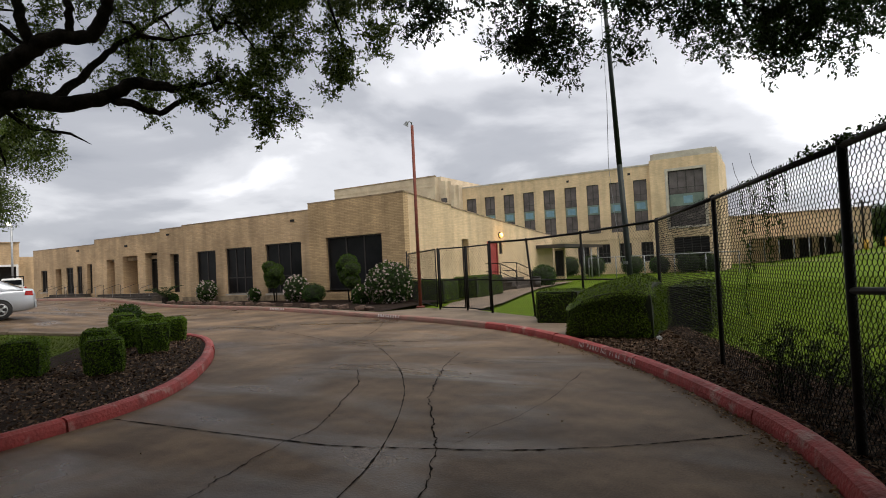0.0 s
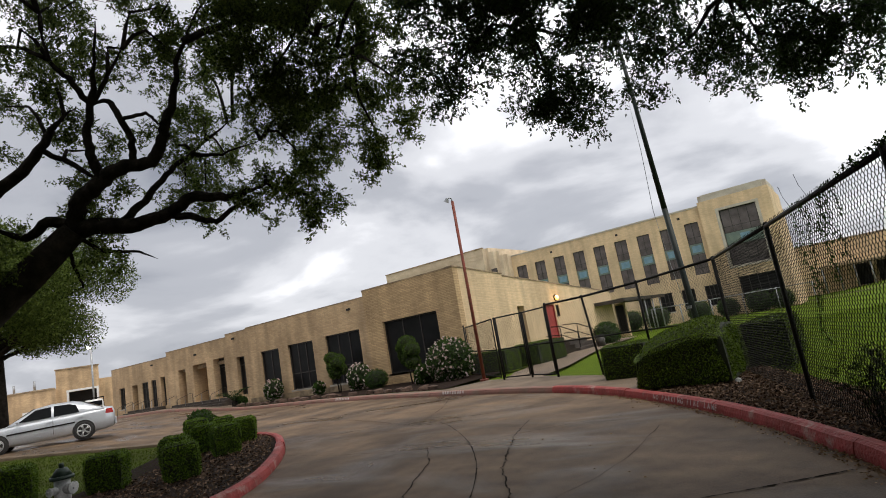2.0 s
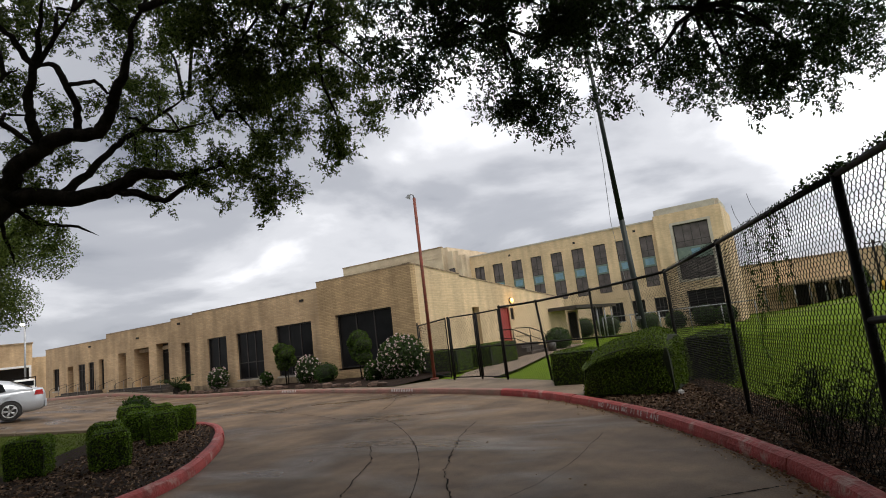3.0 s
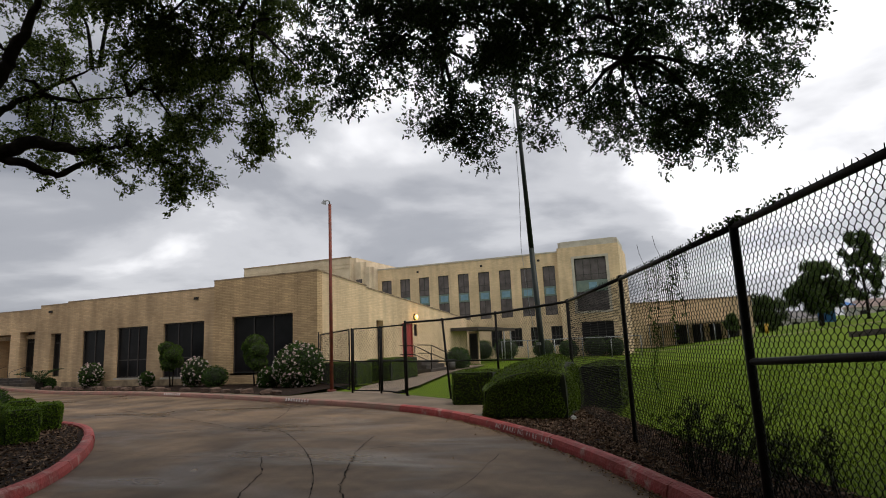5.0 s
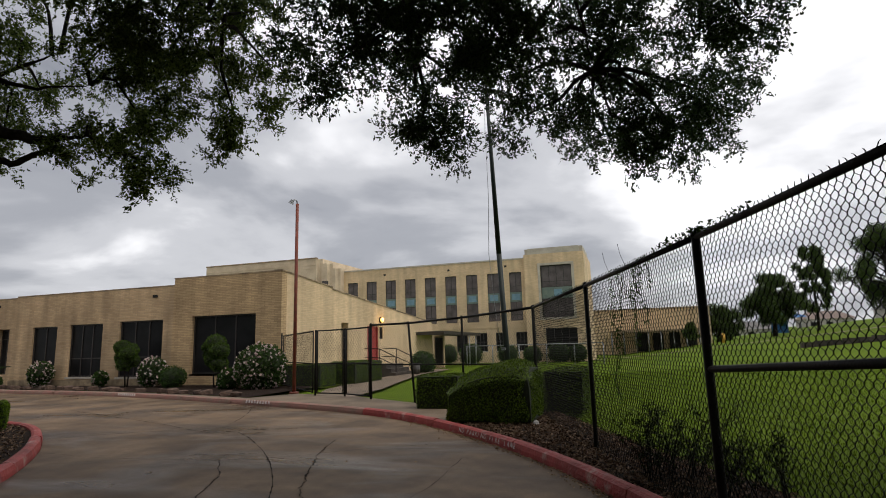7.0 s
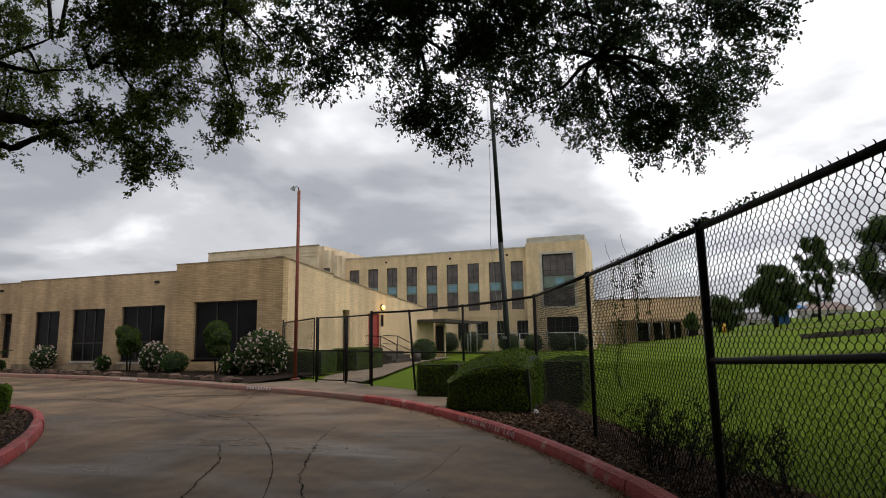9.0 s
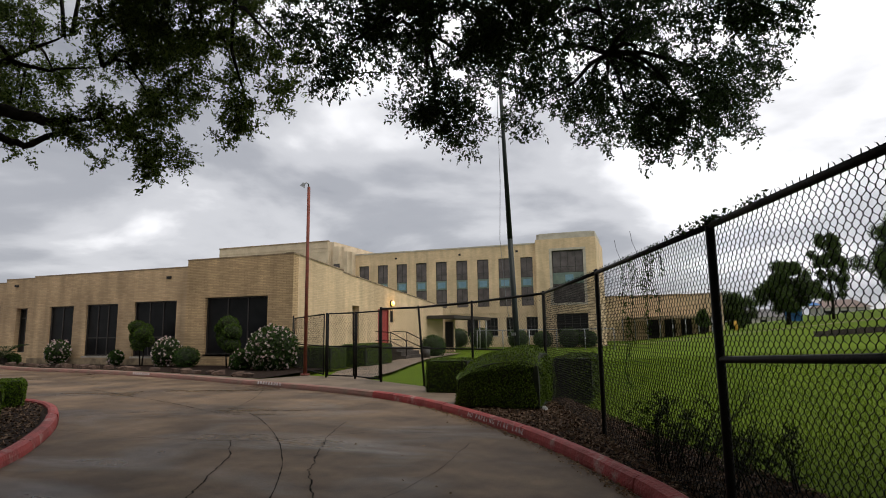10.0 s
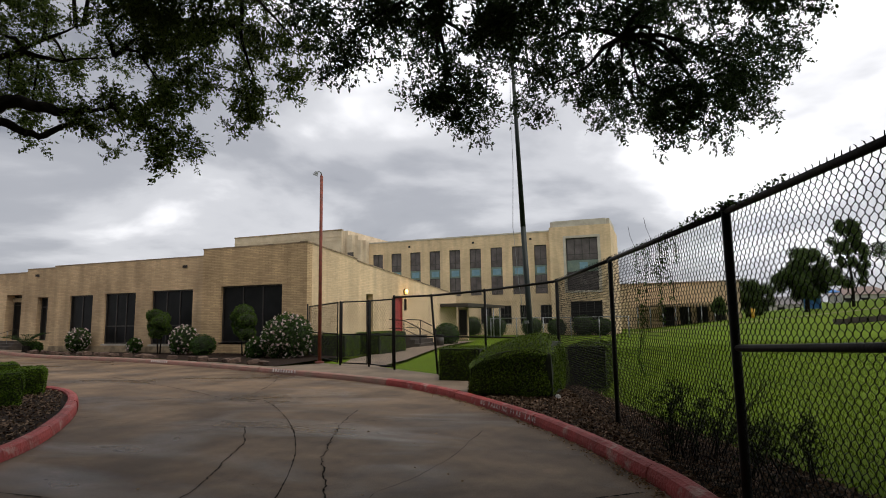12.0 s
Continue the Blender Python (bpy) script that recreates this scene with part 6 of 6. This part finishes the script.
# ---- far west: tan buildings and a lit street lamp ----
wb = thing("workshop_building", "low tan workshop building with a dark garage opening", "building")
WM = Matrix.Translation((-77.6, 29.5, 0.4)) @ Matrix.Rotation(radians(68), 4, "Z")
bm = bmesh.new()
holed(bm, -2.2, 2.2, -0.4, 6.2, 0, 0.4, [(-1.0, 1.9, -0.4, 3.5)], m=WM)
part("wall", bm, BUFF, wb)
part("wall", boxes((-2.2, 2.2, 9.6, 10, -0.4, 6.2), m=WM), BUFF, wb)
part("wall", boxes((-30, -2.2, -0.6, 9.0, -0.4, 4.1), m=WM), BUFF, wb)
part("wall", boxes((2.2, 12.0, 1.0, 9.0, -0.4, 4.6), m=WM), BUFF, wb)
part("roof", boxes((-2.2, 2.2, 0.4, 9.6, 5.9, 6.1), m=WM), COPING, wb)
part("coping", boxes((-2.3, 2.3, -0.1, 0.3, 6.2, 6.35), m=WM), COPING, wb)
part("coping", boxes((-30, -2.3, -0.7, 0.0, 4.1, 4.25), m=WM), COPING, wb)
part("garage_interior", boxes((-1.0, 1.9, 2.4, 2.6, -0.3, 3.5), m=WM), VOID, wb)
part("garage_frame", boxes((-1.2, -0.98, -0.12, 0.1, -0.4, 3.7), (1.88, 2.1, -0.12, 0.1, -0.4, 3.7), (-0.98, 1.88, -0.12, 0.1, 3.48, 3.7), m=WM), WHITE, wb, "white painted door frame")
part("container", boxes((-5.4, -3.4, -1.6, -0.75, -0.4, 1.9), m=WM), WHITE, wb, "white storage box by the wall")
for px, ph in ((-6.5, 0.9), (-4.5, 1.1)):
    part("roof_vent", tubes(0.12, ((0, 0, 0), (0, 0, ph))), GALV, wb).matrix_basis = WM @ Matrix.Translation((px, 3, 4.4))
LAMPGLOW = bpy.data.materials.new("glowing_white_lamp")
LAMPGLOW.use_nodes = True
LAMPGLOW.node_tree.nodes["Principled BSDF"].inputs["Emission Color"].default_value = (1.0, 0.93, 0.82, 1)
LAMPGLOW.node_tree.nodes["Principled BSDF"].inputs["Emission Strength"].default_value = 6.0
sl = thing("street_lamp", "tall thin lit street lamp in the car park", "street lamp")
part("pole", tubes(0.09, ((-60.3, 24.2, 0.3), (-60.3, 24.2, 7.2))), GALV, sl)
bm = bmesh.new()
bmesh.ops.create_uvsphere(bm, u_segments=12, v_segments=8, radius=0.17, matrix=Matrix.Translation((-60.3, 24.0, 7.3)))
part("lamp_head", bm, LAMPGLOW, sl, "lit white lamp head")

# ---- fire hydrant ----
HYD = material("silver_hydrant_paint", (0.55, 0.56, 0.56), (0.40, 0.41, 0.41), 8, 0.45, 0.2, metal=0.3)
HYDG = material("dark_green_hydrant_paint", (0.012, 0.03, 0.024), (0.02, 0.04, 0.03), 8, 0.5, 0.2)
hx, hy = -9.75, 3.35
hz = gz(hx, hy) + 0.08
hyd = thing("fire_hydrant", "silver fire hydrant with dark green bonnet in the bed", "fire hydrant")
bm = bmesh.new()
tube(bm, (hx, hy, hz), (hx, hy, hz + 0.06), 0.17, 0.17, 18)
tube(bm, (hx, hy, hz + 0.06), (hx, hy, hz + 0.50), 0.115, 0.105, 18)
part("barrel", bm, HYD, hyd)
bm = bmesh.new()
tube(bm, (hx, hy, hz + 0.50), (hx, hy, hz + 0.55), 0.16, 0.16, 18)
tube(bm, (hx, hy, hz + 0.55), (hx, hy, hz + 0.66), 0.14, 0.07, 18)
tube(bm, (hx, hy, hz + 0.66), (hx, hy, hz + 0.73), 0.035, 0.03, 6)
part("bonnet", bm, HYDG, hyd, "dark green domed bonnet")
for a, r in ((20, 0.075), (-70, 0.055), (110, 0.055)):
    d = Vector((math.cos(radians(a)), math.sin(radians(a)), 0))
    bm = bmesh.new()
    p = Vector((hx, hy, hz + 0.36))
    tube(bm, p + d * 0.08, p + d * 0.19, r, r, 12)
    tube(bm, p + d * 0.19, p + d * 0.215, r * 1.2, r * 1.1, 8)
    tube(bm, p + d * 0.215, p + d * 0.245, 0.02, 0.02, 5)
    part("outlet_cap", bm, HYD, hyd)

# ---- lettering on the kerb ----
FADED = material("faded_white_paint", (0.62, 0.58, 0.56), (0.40, 0.28, 0.27), 14, 0.8, 0.2, mix=(0.42, 0.6))


def lettering(text, d0, size, spread):
    """Characters one after another on the sloping face and top of the kerb."""
    d = d0
    for ch in text:
        p, t = kerb_at(d)
        n = Vector((t.y, -t.x, 0))
        if ch != " ":
            cu = bpy.data.curves.new("kerb_letter", "FONT")
            cu.body, cu.size, cu.extrude = ch, size, 0.001
            ob = new("kerb_letter", cu)
            # read from the road: right is against the line's run
            right, up = -t, (n * 0.3 + Vector((0, 0, 0.95))).normalized()
            nor = right.cross(up)
            q = p - n * 0.010 + Vector((0, 0, gz(p.x, p.y) + 0.05))
            ob.matrix_world = Matrix(((right.x, up.x, nor.x, q.x), (right.y, up.y, nor.y, q.y), (right.z, up.z, nor.z, q.z), (0, 0, 0, 1)))
            cu.materials.append(FADED)
            tagged(ob, "faded white painted letter on the red kerb", "lettering", "kerb lettering")
        d -= spread



# painted words on the near kerb; worn, unreadable words further round become bars
def near_d(x, y):
    best, at_d = 1e9, 0
    for k in range(0, 900):
        p, t = kerb_at(k * 0.1)
        dd = (p.x - x) ** 2 + (p.y - y) ** 2
        if dd < best:
            best, at_d = dd, k * 0.1
    return at_d


lettering("NO PARKING FIRE LANE", near_d(-2.45, 9.0) + 11 * 0.105, 0.115, 0.105)


def bars(d, count, w, gap):
    mk = thing("kerb_marking", "faded unreadable white words painted on the kerb", "lettering", "kerb lettering")
    for k in range(count):
        p, t = kerb_at(d - k * (w + gap))
        n = Vector((t.y, -t.x, 0))
        z = gz(p.x, p.y)
        bm = bmesh.new()
        a = p - t * w / 2
        b = p + t * w / 2
        vs = [bm.verts.new(v) for v in (a + n * 0.010 + Vector((0, 0, z + 0.055)), b + n * 0.010 + Vector((0, 0, z + 0.055)), b + n * 0.036 + Vector((0, 0, z + 0.137)), a + n * 0.036 + Vector((0, 0, z + 0.137)))]
        for v in vs:
            v.co += -n * 0.012 + Vector((0, 0, 0.006))
        bm.faces.new(vs)
        part("bar", bm, FADED, mk)


bars(near_d(-11.2, 14.7), 9, 0.09, 0.05)
bars(near_d(-19.0, 17.1), 9, 0.09, 0.05)

# rough stone edging of the planting bed
EDGE = material("rough_edging_stone", (0.13, 0.08, 0.058), (0.06, 0.04, 0.03), 5, 0.95, 0.8, 30, vary=0.3)
edging = thing("stone_edging", "rough reddish stones edging the planting bed", kind="structure")
rng = random.Random(77)
shapes = []
for k in range(5):
    bm = bmesh.new()
    bmesh.ops.create_cube(bm, size=1.0)
    bmesh.ops.bevel(bm, geom=bm.edges[:], offset=0.16, segments=1, affect="EDGES")
    for v in bm.verts:
        v.co += Vector((rng.uniform(-0.09, 0.09), rng.uniform(-0.09, 0.09), rng.uniform(-0.09, 0.09)))
    shapes.append(mesh_of(bm, "stone", EDGE))
run = [Vector((x, y + 0.85, 0)) for x, y in bedline]
for a, b in zip(run, run[1:]):
    n = max(1, int((b - a).length / 0.42))
    for k in range(n):
        if rng.random() < 0.18:
            continue
        p = a.lerp(b, (k + 0.5) / n)
        ob = new("stone", rng.choice(shapes))
        ob.parent = edging
        ob.location = (p.x + rng.uniform(-0.05, 0.05), p.y + rng.uniform(-0.1, 0.1), gz(p.x, p.y) + 0.17)
        ob.rotation_euler = (rng.uniform(-0.2, 0.2), rng.uniform(-0.2, 0.2), rng.uniform(0, 3))
        ob.scale = (rng.uniform(0.25, 0.42), rng.uniform(0.18, 0.28), rng.uniform(0.12, 0.24))

# ---- beyond the lawn ----
lf = thing("low_fence", "low grey pipe fence before the main building", "fence")
for k in range(6):
    x = -13.4 + 2.2 * k
    part("post", tubes(0.045, ((x, 46, gz(x, 46) - 0.1), (x, 46, 1.62))), GALV, lf)
part("rail", tubes(0.035, ((-13.4, 46, 1.58), (-2.4, 46, 1.58))), GALV, lf)
strip = [(-4, 56.2), (4, 55.6), (14, 54.6), (26, 53.4), (44, 52.0), (44, 49.8), (26, 51.4), (14, 52.8), (4, 54.0), (-4, 54.8)]
sheet("far_path", strip, 0.02, CONCRETE, "pale concrete path along the far edge of the lawn", 2.0)
lw = thing("low_wall", "low weathered stone wall on the lawn", "wall")
for k in range(7):
    x = 9.7 + 0.75 * k
    y = 40.4 - 0.05 * k
    part("block", boxes((x, x + 0.73, y, y + 0.5, gz(x, y) - 0.1, gz(x, y) + 0.30 + 0.03 * (k % 2))), DARKSTONE, lw)
YELLOW = material("yellow_bollard_paint", (0.62, 0.36, 0.03), (0.5, 0.28, 0.03), 6, 0.6, 0.1)
for x, y in ((8.0, 73.5), (9.6, 72.5)):
    b0 = thing("bollard", "short yellow steel bollard", "bollard", "yellow bollards")
    z = gz(x, y)
    bm = bmesh.new()
    tube(bm, (x, y, z - 0.1), (x, y, z + 0.95), 0.2, 0.2, 12)
    tube(bm, (x, y, z + 0.95), (x, y, z + 1.05), 0.2, 0.1, 12)
    part("post", bm, YELLOW, b0)
# houses past the trees, a blue shelter among them
SIDING = material("pale_siding", (0.50, 0.47, 0.43), (0.40, 0.37, 0.34), 1.5, 0.8, 0.2)
SHINGLE = material("grey_shingle_roof", (0.16, 0.15, 0.15), (0.10, 0.095, 0.09), 2.5, 0.9, 0.3)
REDROOF = material("faded_red_roof", (0.20, 0.15, 0.13), (0.15, 0.11, 0.095), 2.5, 0.9, 0.3)
TARP = material("blue_shelter_sheet", (0.03, 0.14, 0.42), (0.04, 0.18, 0.5), 2.5, 0.6, 0.1)


def house(x, y, w, h, roof, wall, label):
    hs = thing("house", label, "house", "distant houses")
    z = gz(x, y) - 1.3
    part("wall", boxes((x, x + w, y, y + 7, z, z + h)), wall, hs)
    bm = bmesh.new()
    v = [bm.verts.new(p) for p in ((x - 0.4, y - 0.4, z + h), (x + w + 0.4, y - 0.4, z + h), (x + w + 0.4, y + 7.4, z + h), (x - 0.4, y + 7.4, z + h), (x + 1.5, y + 3.5, z + h + 1.6), (x + w - 1.5, y + 3.5, z + h + 1.6))]
    for f in ((0, 1, 5, 4), (1, 2, 5), (2, 3, 4, 5), (3, 0, 4), (3, 2, 1, 0)):
        bm.faces.new([v[i] for i in f])
    part("roof", bm, roof, hs)
    for k in range(int(w / 2.6)):
        part("window", boxes((x + 0.8 + 2.6 * k, x + 1.9 + 2.6 * k, y - 0.03, y + 0.05, z + 0.9, z + 2.1)), GLASS, hs)
    part("door", boxes((x + w - 1.2, x + w - 0.3, y - 0.03, y + 0.05, z, z + 2.0)), SHINGLE, hs)


house(17.0, 122, 9, 2.6, SHINGLE, SIDING, "small pale house with grey roof beyond the trees")
house(31.0, 125, 8, 2.7, REDROOF, SIDING, "small pale house with faded red roof")
house(43.5, 122, 10, 2.8, SHINGLE, SIDING, "small pale house with grey roof beyond the trees")
house(58.0, 118, 9, 2.8, REDROOF, SIDING, "small pale house with faded red roof")
shelter = thing("play_shelter", "blue sheet shelter among the far trees", "shelter")
z = gz(18.5, 82)
bm = bmesh.new()
v = [bm.verts.new(p) for p in ((16.8, 81, z + 1.9), (20.4, 81, z + 1.9), (20.4, 84, z + 1.9), (16.8, 84, z + 1.9), (18.6, 82.5, z + 2.8))]
for f in ((0, 1, 4), (1, 2, 4), (2, 3, 4), (3, 0, 4), (3, 2, 1, 0)):
    bm.faces.new([v[i] for i in f])
part("roof", bm, TARP, shelter)
part("side_sheet", boxes((16.9, 18.8, 83.8, 83.9, z, z + 1.9)), TARP, shelter)
for x, y in ((16.9, 81.1), (20.3, 81.1), (20.3, 83.9), (16.9, 83.9)):
    part("post", tubes(0.06, ((x, y, z - 0.1), (x, y, z + 1.9))), GALV, shelter)
up = thing("utility_pole", "thin dark utility pole with a cross-arm", "utility pole")
part("pole", tubes(0.11, ((8.3, 78, 0.5), (8.3, 78, 6.6))), BARK, up)
part("cross_arm", boxes((7.5, 9.1, 77.95, 78.05, 6.2, 6.32)), BARK, up)
# bin beside the door steps
bn = thing("litter_bin", "small dark brown litter bin by the steps", "bin")
part("body", tubes(0.24, ((-12.2, 31.2, 0.0), (-12.2, 31.2, 0.62)), sides=14), FRAME, bn)
part("lid", tubes(0.26, ((-12.2, 31.2, 0.62), (-12.2, 31.2, 0.68)), sides=14), BLACK, bn)
# crumpled paper at the foot of the hedge
bm = bmesh.new()
bmesh.ops.create_icosphere(bm, subdivisions=2, radius=0.04, matrix=Matrix.Translation((-1.83, 10.7, 0.13)))
rng = random.Random(3)
for v in bm.verts:
    v.co += Vector((rng.uniform(-0.02, 0.02), rng.uniform(-0.02, 0.02), rng.uniform(-0.01, 0.02)))
single("paper_scrap", bm, WHITE, "crumpled white paper scrap at the foot of the hedge", "litter")
